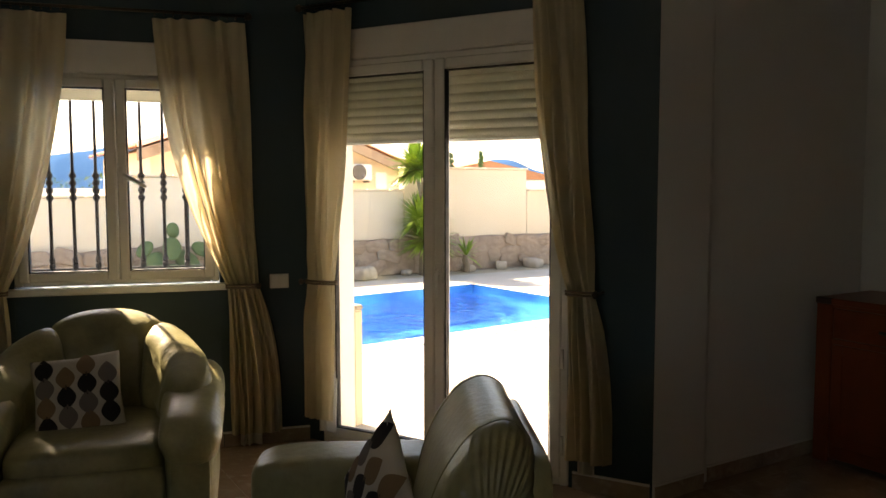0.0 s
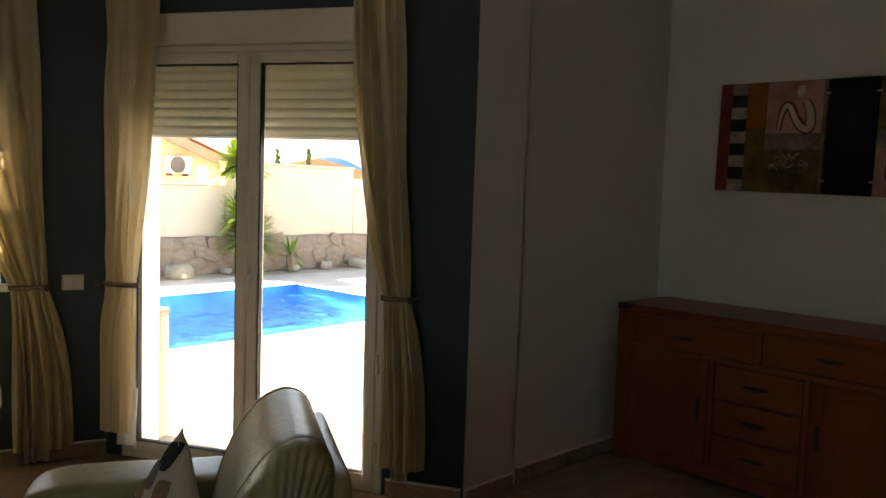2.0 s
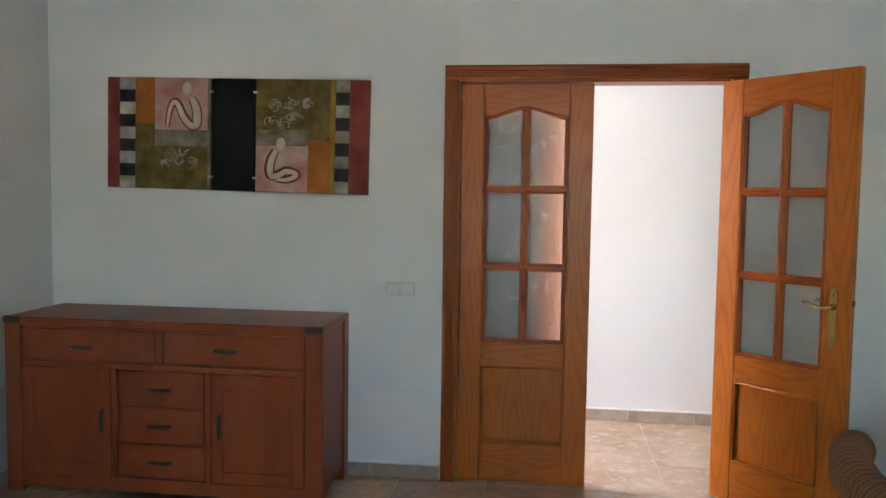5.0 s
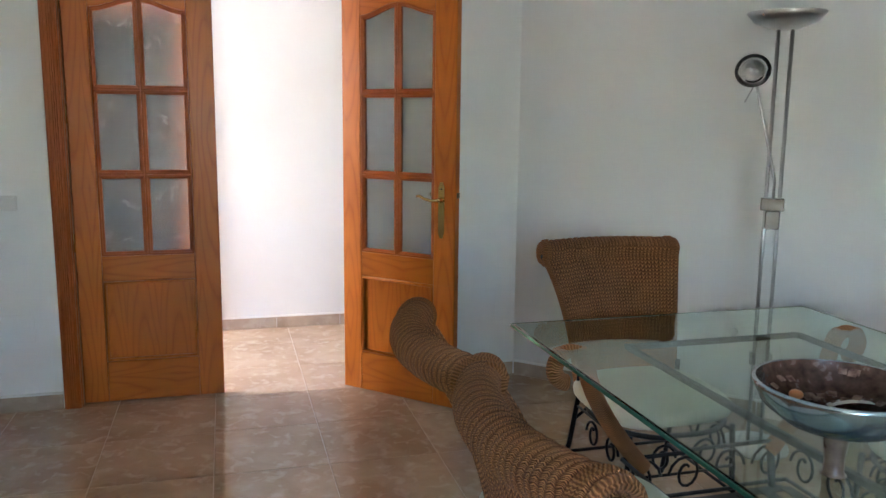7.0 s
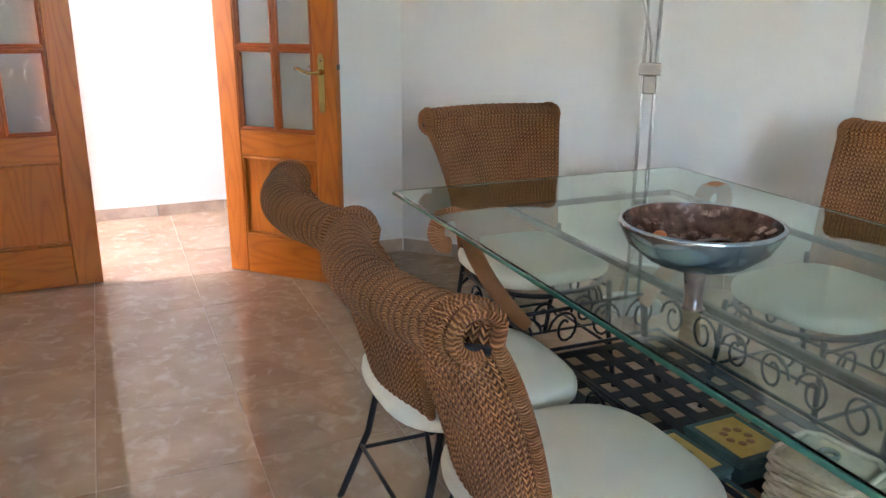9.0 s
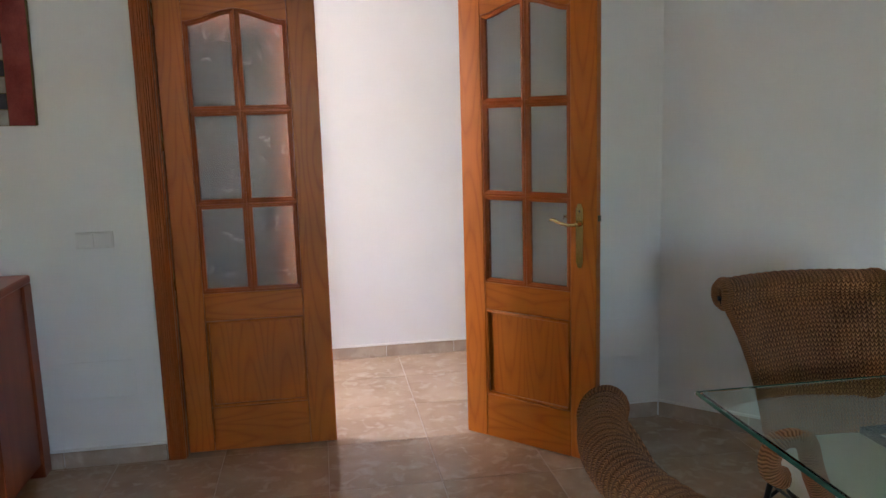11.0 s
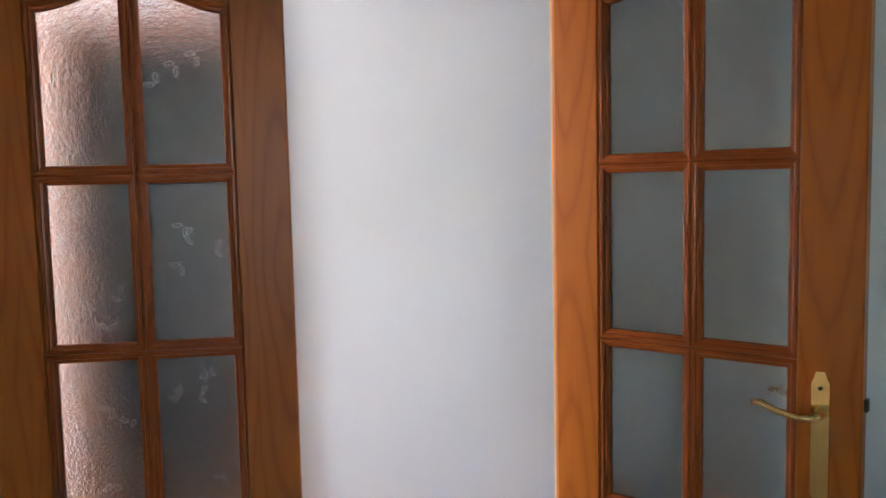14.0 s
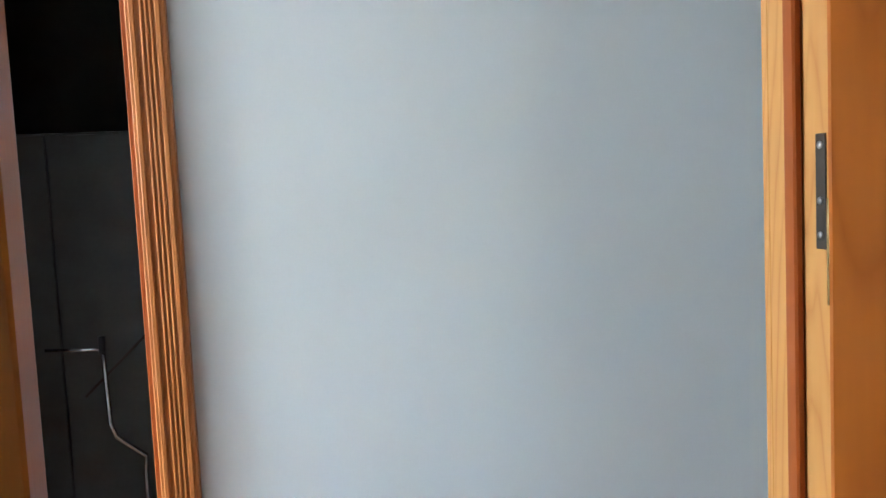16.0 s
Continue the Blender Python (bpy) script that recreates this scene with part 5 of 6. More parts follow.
# ---- dining chairs ----
def dining_chair(m, label):
    """Faces +y; the rolled top curls away behind the chair."""
    ch = thing("dining_chair", m, label, "chair", "chairs round the table")
    part("seat", Shape().puff((0.48, 0.49, 0.09), pose(0, 0.025, 0.432), 0.62, 18), SEAT_CLOTH, ch, "cream upholstered seat")
    s = Shape().tube([(0.22 * math.cos(t) * (1 + 0.05 * abs(math.sin(2 * t))), 0.065 + 0.22 * math.sin(t) * (1 + 0.05 * abs(math.sin(2 * t))), 0.388) for t in (2 * math.pi * k / 32 for k in range(32))], 0.009, 6, None, True)
    part("seat_frame", s, IRON, ch)
    for x, y in ((-0.19, 0.24), (0.19, 0.24)):
        part("leg", Shape().tube([(x, y, 0.388), (x * 1.04, y * 1.03, 0.2), (x * 1.15, y * 1.12, 0.01), (x * 1.16, y * 1.13, 0.0)], 0.0095, 8), IRON, ch)
    for x in (-0.2, 0.2):
        # the rear legs run up into the back's edges
        part("leg", Shape().tube([(x, -0.125, 0.5), (x * 1.0, -0.13, 0.388), (x * 1.05, -0.17, 0.2), (x * 1.16, -0.245, 0.01), (x * 1.17, -0.25, 0.0)], 0.0095, 8), IRON, ch)
        part("brace", Shape().tube([(x * 1.03, -0.15, 0.3), (x * 0.55, -0.13, 0.388)], 0.006, 6), IRON, ch)
        part("stretcher", Shape().tube([(x * 1.06, 0.255, 0.15), (x * 1.07, -0.19, 0.15)], 0.006, 6), IRON, ch)
        s = Shape()
        ring_scroll(s, pose(x, 0.14, 0.3, 0, 0, 90), 0.05)
        ring_scroll(s, pose(x, 0.0, 0.3, 0, 0, -90), 0.05)
        s.tube([(x, 0.24, 0.36), (x, -0.13, 0.36)], 0.005, 6)
        part("scrollwork", s, IRON, ch)
    part("stretcher", Shape().tube([(-0.21, -0.19, 0.16), (0.21, -0.19, 0.16)], 0.006, 6), IRON, ch)
    s = Shape()
    ring_scroll(s, pose(-0.08, 0.26, 0.31), 0.05)
    ring_scroll(s, pose(0.08, 0.26, 0.31, 0, 0, 180), 0.05)
    s.tube([(-0.19, 0.255, 0.25), (0.19, 0.255, 0.25)], 0.005, 6)
    part("front_scrollwork", s, IRON, ch)
    # side line of the back: up from the seat, leaning out, then a roll
    line = [(-0.15 - 0.075 * k / 10 - 0.075 * (k / 10) ** 2.6, 0.445 + 0.43 * k / 10) for k in range(11)]
    cy, cz, r = line[-1][0] - 0.03, line[-1][1] + 0.02, 0.038
    for k in range(1, 21):
        a = 0.1 + k * 0.245
        rr = r * (1 - 0.01 * k)
        line.append((cy + rr * math.cos(a), cz + rr * math.sin(a)))
    total = len(line) - 1

    def bow(u, k):
        """The back curves round the sitter, its middle furthest behind."""
        return -(0.045 + 0.03 * min(k / 10, 1.0)) * (1 - (2 * u - 1) ** 2)

    def half(k):
        f = min(k / 10, 1.0)
        return 0.2 + 0.035 * f + 0.04 * f ** 3.0 if k <= 10 else 0.275

    def face(off):
        def fn(u, v):
            t = v * total
            k = min(int(t), total - 1)
            f = t - k
            y, z = (line[k][i] * (1 - f) + line[k + 1][i] * f for i in (0, 1))
            dy, dz = line[k + 1][0] - line[k][0], line[k + 1][1] - line[k][1]
            ln = math.hypot(dy, dz) or 1
            w = half(k) * (1 - f) + half(min(k + 1, total)) * f
            rib = 0.0015 * math.sin(2 * math.pi * (u * 18 + 0.3 * math.sin(9 * v)))
            o = off + (rib if off > 0 else -rib)
            return ((2 * u - 1) * w, y + o * dz / ln + bow(u, t), z - o * dy / ln)
        return fn
    part("backrest", Shape().sheet(face(0.011), 60, total * 3, size=(0.5, 0.85)).sheet(face(-0.011), 60, total * 3, size=(0.5, 0.85)), RATTAN, ch, "woven seagrass back with rolled top")
    for sg in (-1, 1):
        pts = [(sg * half(k), line[k][0], line[k][1]) for k in range(total + 1)]
        part("edge_roll", Shape().tube(pts, 0.011, 10), RATTAN_CORD, ch, "cord-bound edge")
        s = Shape()
        for j in range(3):
            u = 0.5 + sg * (0.5 - 0.018 - 0.012 * j)
            s.tube([((2 * u - 1) * 0.275, cy + bow(u, 10) + 0.0495 * math.cos(t), cz + 0.0495 * math.sin(t)) for t in (2 * math.pi * k / 24 for k in range(24))], 0.003, 5, None, True)
        part("binding", s, RATTAN_CORD, ch)
        part("frame_end", Shape().tube([(sg * 0.268, cy - 0.022, cz - 0.016), (sg * 0.272, cy + 0.02, cz - 0.026)], 0.008, 8), IRON, ch)
    return ch


base = dining_chair(pose(1.92, -0.53, 0, 0, 0, 180), "woven seagrass dining chair with cream seat beside the glass table")
for x, y, rz in ((1.42, -0.54, 180), (2.70, -1.155, 90), (1.98, -1.84, 3), (1.3, -1.8, -3)):
    copy_thing(base, pose(x, y, 0, 0, 0, rz))


# ---- armchairs and cushions ----
def armchair(m, label, wings=True):
    """Faces -y."""
    ac = thing("armchair", m, label, "armchair", "leather armchairs")
    part("base", Shape().puff((0.86, 0.76, 0.3), pose(0, 0.02, 0.17), 0.22), LEATHER, ac)
    part("seat_cushion", Shape().puff((0.6, 0.66, 0.2), pose(0, -0.08, 0.38), 0.4), LEATHER, ac)
    part("seat_front", Shape().puff((0.6, 0.2, 0.28), pose(0, -0.34, 0.24), 0.35), LEATHER, ac)
    if wings:
        part("back_shell", Shape().puff((0.66, 0.18, 0.72), pose(0, 0.38, 0.47, -8, 0, 0), 0.3), LEATHER, ac)
    else:
        part("back_shell", Shape().puff((0.66, 0.07, 0.78), pose(0, 0.452, 0.46, -2, 0, 0), 0.2), LEATHER, ac, "flat rear panel of the back")
        # side outline of the back pillow, from the seat up the front, over the top and down behind
        outline = [(0.16, 0.42), (0.165, 0.52), (0.185, 0.615), (0.21, 0.72), (0.247, 0.81), (0.302, 0.892), (0.348, 0.925), (0.39, 0.935), (0.43, 0.918), (0.453, 0.882), (0.466, 0.81), (0.47, 0.7), (0.47, 0.56), (0.46, 0.45)]

        def along(v):
            t = v * (len(outline) - 1)
            k = min(int(t), len(outline) - 2)
            f = t - k
            p = [outline[max(k - 1, 0)], outline[k], outline[k + 1], outline[min(k + 2, len(outline) - 1)]]
            return [0.5 * (2 * p[1][i] + (p[2][i] - p[0][i]) * f + (2 * p[0][i] - 5 * p[1][i] + 4 * p[2][i] - p[3][i]) * f * f + (3 * p[1][i] - p[0][i] - 3 * p[2][i] + p[3][i]) * f ** 3) for i in (0, 1)]
        seam = 0.225

        def wide(u, v):
            # u across the back, domed beyond the two seams; v along the outline
            x = 2 * u - 1
            y, z = along(v)
            cy0, cz0 = 0.34, 0.62
            ax = abs(x)
            flat = min(ax / 0.5, 1.0) * seam
            e = max(ax - 0.5, 0.0) / 0.5
            sc = max(1 - e ** 2.1, 0.0) ** 0.5
            # gathers run in from the seam over the end of the pillow
            wave = math.sin(150 * v + 7 * e + 1.6 * noise.noise(Vector((x * 2.0, y * 6, z * 6))))
            amp = 0.0036 * min(e / 0.12, 1.0) * max(1 - e, 0.0) ** 0.8
            k = 1 - 0.008 * math.exp(-((ax - 0.5) / 0.02) ** 2)
            return (math.copysign(flat + 0.13 * math.sin(e * math.pi / 2) + amp * wave, x), cy0 + (y - cy0) * sc * k, cz0 + (z - cz0) * sc * k)
        part("back_pillow", Shape().sheet(wide, 100, 230), LEATHER, ac, "large bulging creased leather back pillow")
        for sg in (-1, 1):
            part("piping", Shape().tube([(sg * (seam + 0.004), 0.34 + (along(k / 60)[0] - 0.34) * 0.992, 0.62 + (along(k / 60)[1] - 0.62) * 0.992) for k in range(2, 59)], 0.0035, 6), LEATHER, ac)
    if wings:
        # a padded horseshoe: high behind, sinking towards both arms, pinched at its two seams
        for lo, hi in ((-106, -33), (-33, 33), (33, 106)):
            def pad(u, v, lo=lo, hi=hi):
                th = math.radians(lo + (hi - lo) * v)
                end = min(v, 1 - v) * (hi - lo) / 33.0
                sc = (1 - (1 - min(end / 0.55, 1.0)) ** 2) ** 0.5 * 0.3 + 0.7
                if (lo < -100 and v < 0.5) or (hi > 100 and v > 0.5):
                    sc = (1 - (1 - min(end / 0.7, 1.0)) ** 2) ** 0.5
                a = 2 * math.pi * u
                ca, sa = math.cos(a), math.sin(a)
                drop = min(abs(th) / math.radians(106), 1.0)
                top = 0.91 - 0.24 * drop ** 2.2 * (3 - 2 * drop)
                bot = 0.4 - 0.03 * drop
                mid, half_h = (top + bot) / 2, (top - bot) / 2
                crease = math.sin(30 * (mid + half_h * sa) + 4 * th + 2.5 * noise.noise(Vector((th * 2, ca * 1.5, sa * 2))))
                r = (0.125 - 0.02 * drop) * sc + (0.007 * crease + 0.02 * noise.noise(Vector((th * 3, sa * 2, ca)))) * sc
                rad = r * math.copysign(abs(ca) ** 0.8, ca) + 0.05 * sa * (1 - drop)
                z = mid + half_h * (0.55 + 0.45 * sc) * math.copysign(abs(sa) ** 0.7, sa)
                return ((0.37 + rad) * math.sin(th), -0.06 + (0.37 + rad) * math.cos(th), z)
            part("back_pillow", Shape().sheet(pad, 48, 36, None, True), LEATHER, ac, "puffed and creased leather back pillow")
    for sg in (-1, 1):
        part("arm", Shape().puff((0.2, 0.74, 0.38), pose(sg * 0.39, -0.02, 0.28), 0.3), LEATHER, ac)

        def fa(u, v, sg=sg):
            a = 2 * math.pi * u
            t = v * 2 - 1
            r = max(1 - abs(t) ** 7, 0.0) ** 0.5 * (1 + 0.02 * math.sin(16 * v) + 0.08 * noise.noise(Vector((5 * v, 2 * math.cos(a), 2 * math.sin(a) + sg))))
            y = -0.45 + 0.74 * v
            ca, sa = (math.copysign(abs(c) ** 0.8, c) for c in (math.cos(a), math.sin(a)))
            return (sg * 0.395 + 0.125 * r * ca, y, 0.465 + 0.13 * v - 0.03 * (1 - v) ** 4 + 0.1 * r * sa)
        if wings:
            part("arm_pad", Shape().sheet(fa, 28, 30, None, True), LEATHER, ac, "padded rolled arm")
        else:
            part("arm_pad", Shape().puff((0.25, 0.74, 0.24), pose(sg * 0.4, 0.04, 0.52), 0.36), LEATHER, ac, "broad flat padded arm")
        part("arm_front", Shape().puff((0.15, 0.05, 0.38), pose(sg * 0.395, -0.385, 0.27), 0.3), LEATHER, ac, "flat front panel of the arm")
    for x in (-0.36, 0.36):
        for y in (-0.28, 0.36):
            part("foot", Shape().lathe([(0.03, 0), (0.035, 0.04)], 12, pose(x, y, 0)), GAP, ac)
    return ac


A1 = pose(0.445, 4.2, 0, 0, 0, -17) @ Matrix.Diagonal((1, 1, 0.96, 1))
A2 = pose(0.856, 2.537, 0, 0, 0, 242) @ Matrix.Diagonal((1, 1, 0.93, 1))
armchair(A1, "cream-green leather armchair with puffed back, under the window")
armchair(A2, "cream-green leather armchair with one broad back, before the patio door", False)


def leaf_cushion(m, label):
    cu = thing("cushion", m, label, "cushion", "leaf-patterned cushions")

    def height(x, z):
        return 0.055 * (max(0, 1 - (abs(x) / 0.215) ** 2.4) * max(0, 1 - (abs(z) / 0.215) ** 2.4)) ** 0.55
    s = Shape()
    for sg in (-1, 1):
        def fn(u, v, sg=sg):
            x, z = 0.43 * (u - 0.5), 0.43 * (v - 0.5)
            pull_in = 1 - 0.06 * (1 - abs(2 * v - 1)) * abs(2 * u - 1)
            pull_z = 1 - 0.06 * (1 - abs(2 * u - 1)) * abs(2 * v - 1)
            return (x * pull_in, sg * height(x, z), z * pull_z)
        s.sheet(fn, 24, 24)
    part("cover", s, CUSHION_BASE, cu, "pale cushion cover")
    for sg in (-1, 1):
        for row in range(4):
            for col in range(4):
                cx, cz = -0.155 + 0.103 * col, -0.16 + 0.106 * row + (0.045 if col % 2 else 0)
                if abs(cz) > 0.175:
                    continue

                def fl2(u, v):
                    t = v * 2 - 1
                    w = (0.047 - 0.006 * t) * max(0.0, 1 - abs(t) ** 1.8) ** 0.9
                    x, z = cx + w * (2 * u - 1), cz + 0.066 * t
                    return (x * 0.97, sg * (height(x, z) + 0.0022), z * 0.97)
                k = (row + 2 * col) % 3 if (row * 5 + col) % 4 else 0
                part("leaf_print", Shape().sheet(fl2, 6, 10), (LEAF_BLACK, LEAF_BROWN, LEAF_GREY)[k], cu)
    return cu


leaf_cushion(A1 @ pose(-0.06, -0.06, 0.6, -24, -5, 6) @ Matrix.Scale(0.8, 4), "square cushion with dark leaf print on the armchair")
leaf_cushion(A2 @ pose(-0.02, 0.075, 0.62, -14, 40, 14) @ Matrix.Scale(0.85, 4), "leaf-print cushion leaning on its corner in the armchair")


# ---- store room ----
# a pale cupboard; the store room's shade is put into this dark grey
CUPBOARD = surface("cupboard_in_shade", (0.11, 0.11, 0.105), (0.15, 0.15, 0.145), 0.5)
wc = thing("cupboard", pose(7.1, 0.75, 0), "tall cupboard in the store room, shade put into its dark grey", "cupboard")
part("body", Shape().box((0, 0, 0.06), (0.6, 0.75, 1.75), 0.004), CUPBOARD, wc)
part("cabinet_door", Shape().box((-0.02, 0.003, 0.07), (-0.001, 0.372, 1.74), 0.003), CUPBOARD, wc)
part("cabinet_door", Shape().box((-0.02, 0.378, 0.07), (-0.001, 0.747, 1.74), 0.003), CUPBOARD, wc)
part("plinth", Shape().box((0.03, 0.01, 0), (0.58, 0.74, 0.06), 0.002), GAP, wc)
rk = thing("folding_rack", pose(6.45, 0.70, 0) @ Matrix.Diagonal((1, 1, 1.12, 1)), "folded metal rack with bent chrome tube", "rack")
part("tube", Shape().tube([(0, 0.0, 0.01), (0, 0.0, 0.5), (0.0, -0.005, 0.55), (-0.02, 0.08, 0.62), (-0.02, 0.095, 0.66), (-0.01, 0.105, 0.9)], 0.008, 8), CHROME, rk)
part("tube", Shape().tube([(0.25, -0.12, 0.01), (0.22, -0.1, 0.62), (0.2, -0.08, 0.98)], 0.008, 8), DARK_METAL, rk)
part("crossbar", Shape().tube([(-0.01, 0.105, 0.88), (0.05, 0.3, 0.88)], 0.005, 6), CHROME, rk)
part("crossbar", Shape().tube([(0.2, -0.08, 0.96), (0.1, 0.2, 0.72)], 0.005, 6), DARK_METAL, rk)
part("handgrip", Shape().tube([(-0.01, 0.105, 0.87), (-0.01, 0.105, 0.92)], 0.012, 8), BLACK_PLASTIC, rk)

# ---- outside ----
TERRACE = surface("terrace_slabs", (0.4, 0.37, 0.31), (0.5, 0.46, 0.39), 0.75, scale=3, fine=40, bump=0.2)
GROUND = surface("dry_ground", (0.3, 0.25, 0.17), (0.42, 0.36, 0.26), 0.95, scale=0.8, fine=12, bump=0.5)
RENDERED = surface("cream_render", (0.68, 0.56, 0.4), (0.74, 0.62, 0.46), 0.85, scale=0.7, fine=60, bump=0.2)
STONE = surface("rough_stone", (0.24, 0.17, 0.12), (0.4, 0.3, 0.22), 0.9, scale=5, fine=30, bump=0.8)
PALE_STONE = surface("pale_boulder", (0.3, 0.25, 0.19), (0.46, 0.39, 0.31), 0.9, scale=6, fine=40, bump=0.6)
# blue tile; its deep-to-cyan patches paint in the water's light and dark
POOL_TILE = surface("pool_mosaic_ripple_light", (0.006, 0.07, 0.34), (0.04, 0.5, 0.85), 0.3, scale=0.9, fine=30, bump=0.1)
TERRACOTTA = surface("terracotta", (0.42, 0.17, 0.08), (0.55, 0.26, 0.13), 0.8, scale=7, fine=50, bump=0.3)
LEAF = surface("yucca_leaf", (0.08, 0.16, 0.018), (0.32, 0.43, 0.05), 0.45, scale=6, bump=0.1)
LEAF_DARK = surface("shrub_leaf", (0.04, 0.1, 0.03), (0.09, 0.17, 0.05), 0.6, scale=4, bump=0.2)
CACTUS = surface("cactus_skin", (0.055, 0.095, 0.03), (0.1, 0.15, 0.05), 0.6, scale=12, bump=0.3)
BARK = surface("yucca_bark", (0.16, 0.12, 0.08), (0.28, 0.22, 0.15), 0.9, scale=20, stretch=(1, 1, 0.3), bump=0.6)
# distance haze is put into the ridge's blue colour
HILL = surface("hazy_blue_hill", (0.03, 0.085, 0.18), (0.05, 0.12, 0.24), 1.0, scale=0.01, fine=0.06, bump=0.0, spec=0.0)

GZ = -0.06
# terrace and ground with the pool's hole
P0 = [(-3.0, 6.63), (6.95, 7.77), (6.75, 10.89), (-3.0, 9.56)]
tr = Shape()
tr.add([(-60, -60.0, GZ), (60, -60.0, GZ), (60, 7.77, GZ), (*P0[1], GZ), (*P0[0], GZ), (-60, 6.63, GZ)], [(0, 1, 2, 3, 4, 5)])
tr.add([(*P0[1], GZ), (60, 7.77, GZ), (60, 10.89, GZ), (*P0[2], GZ)], [(0, 1, 2, 3)])
tr.add([(-60, 6.63, GZ), (*P0[0], GZ), (*P0[3], GZ), (-60, 9.56, GZ)], [(0, 1, 2, 3)])
tr.add([(-60, 9.56, GZ), (*P0[3], GZ), (*P0[2], GZ), (60, 10.89, GZ), (60, 12.1, GZ), (-60, 12.1, GZ)], [(0, 1, 2, 3, 4, 5)])
structure("terrace", tr, TERRACE, "sunlit pale paved terrace")
structure("ground", Shape().add([(-2500, 12.1, GZ - 0.01), (2500, 12.1, GZ - 0.01), (2500, 2500, GZ - 0.01), (-2500, 2500, GZ - 0.01)], [(0, 1, 2, 3)]).add([(-2500, -2500, GZ - 0.02), (2500, -2500, GZ - 0.02), (2500, -59.0, GZ - 0.02), (-2500, -59.0, GZ - 0.02)], [(0, 1, 2, 3)]), GROUND, "dry sandy ground")
pb = Shape()
n = 4
pb.add([(x, y, GZ) for x, y in P0] + [(x, y, GZ - 1.3) for x, y in P0], [(4, 5, 6, 7)] + [(i, (i + 1) % n, n + (i + 1) % n, n + i) for i in range(n)])
structure("pool_basin", pb, POOL_TILE, "blue mosaic pool basin with ripple light in its colour")
cp = Shape()
for i in range(4):
    (xa, ya), (xb, yb) = P0[i], P0[(i + 1) % 4]
    an = math.degrees(math.atan2(yb - ya, xb - xa))
    cp.box((0, -0.28, 0.001), (math.hypot(xb - xa, yb - ya), 0.03, 0.007), 0.003, pose(xa, ya, GZ, 0, 0, an))
structure("pool_coping", cp, TERRACE, "pale stone pool edge")
wm, wnn, wl, wp = principled("pool_water")
wp.inputs["Base Color"].default_value = rgb((0.6, 0.85, 1.0))
wp.inputs["Transmission Weight"].default_value, wp.inputs["Roughness"].default_value, wp.inputs["IOR"].default_value = 1.0, 0.02, 1.33
wt, wb, wco = wnn.new("ShaderNodeTexNoise"), wnn.new("ShaderNodeBump"), wnn.new("ShaderNodeTexCoord")
wl.new(wco.outputs["Object"], wt.inputs["Vector"])
wt.inputs["Scale"].default_value, wt.inputs["Detail"].default_value = 2.2, 4.0
wb.inputs["Strength"].default_value, wb.inputs["Distance"].default_value = 1.0, 0.6
wl.new(wt.outputs[0], wb.inputs["Height"])
wl.new(wb.outputs[0], wp.inputs["Normal"])
water = structure("water", Shape().add([(x, y, GZ - 0.1) for x, y in P0], [(0, 1, 2, 3)]), wm, "rippled blue pool water")
water.visible_shadow = False

# garden wall: stepped rendered wall on a rough stone plinth
gw = thing("garden_wall", pose(0, 12.9, GZ), "cream rendered garden wall with stepped top on rough stone", "wall", kind="structure")
for x0, x1, z in ((-30, 1.85, 1.36), (1.86, 4.2, 1.66), (4.21, 6.62, 1.44), (6.63, 9.3, 1.83), (9.31, 40, 1.43)):
    part("wall_section", Shape().box((x0, 0, 0), (x1, 0.2, z), 0.01), RENDERED, gw)
    k = x0
    while k < min(x1, 16) and x1 > -2:
        if k > -3:
            part("coping_tile", Shape().box((k + 0.01, -0.06, z + 0.002), (min(k + 0.42, x1) - 0.01, 0.26, z + 0.035), 0.01), RENDERED, gw)
        k += 0.42
rng = random.Random(8)
stone_shapes = []
for k in range(8):
    s = Shape().puff((1, 1, 1), None, 0.45, 6)
    s.v = [tuple(Vector(p) * (1 + 0.22 * noise.noise(Vector(p) * 2.1 + Vector((k * 7, 0, 0))))) for p in s.v]
    stone_shapes.append(s)
plinth = thing("stone_plinth", pose(0, 12.9, GZ), "rough stone facing along the foot of the garden wall", "stone wall", kind="structure")
part("mortar", Shape().sheet(lambda u, v: (-3 + 17 * u, -0.13 - 0.03 * noise.noise(Vector((40 * u, 3 * v, 0))) + (0.13 if v > 0.99 else 0.0), (0.61 + 0.05 * noise.noise(Vector((22 * u, 0, 5)))) * min(v / 0.98, 1.0)), 240, 10), STONE, plinth, "weathered mortar between the stones")
first = [part("stone", s, STONE, plinth, m=pose(-2.9 + 0.3 * i, -0.13, 0.1) @ Matrix.Diagonal((0.3, 0.06, 0.2, 1))) for i, s in enumerate(stone_shapes)]
for row in range(3):
    x = -0.6
    while x < 11.5:
        w = rng.uniform(0.2, 0.55)
        if rng.random() < 0.8:
            piece("stone", first[rng.randrange(8)], plinth, pose(x + w / 2, -0.13 + rng.uniform(-0.01, 0.015), 0.11 + 0.19 * row + rng.uniform(-0.05, 0.06), rng.uniform(-5, 5), rng.uniform(-25, 25), rng.uniform(-5, 5)) @ Matrix.Diagonal((w * 0.95, rng.uniform(0.05, 0.09), rng.uniform(0.15, 0.26), 1)))
        x += w
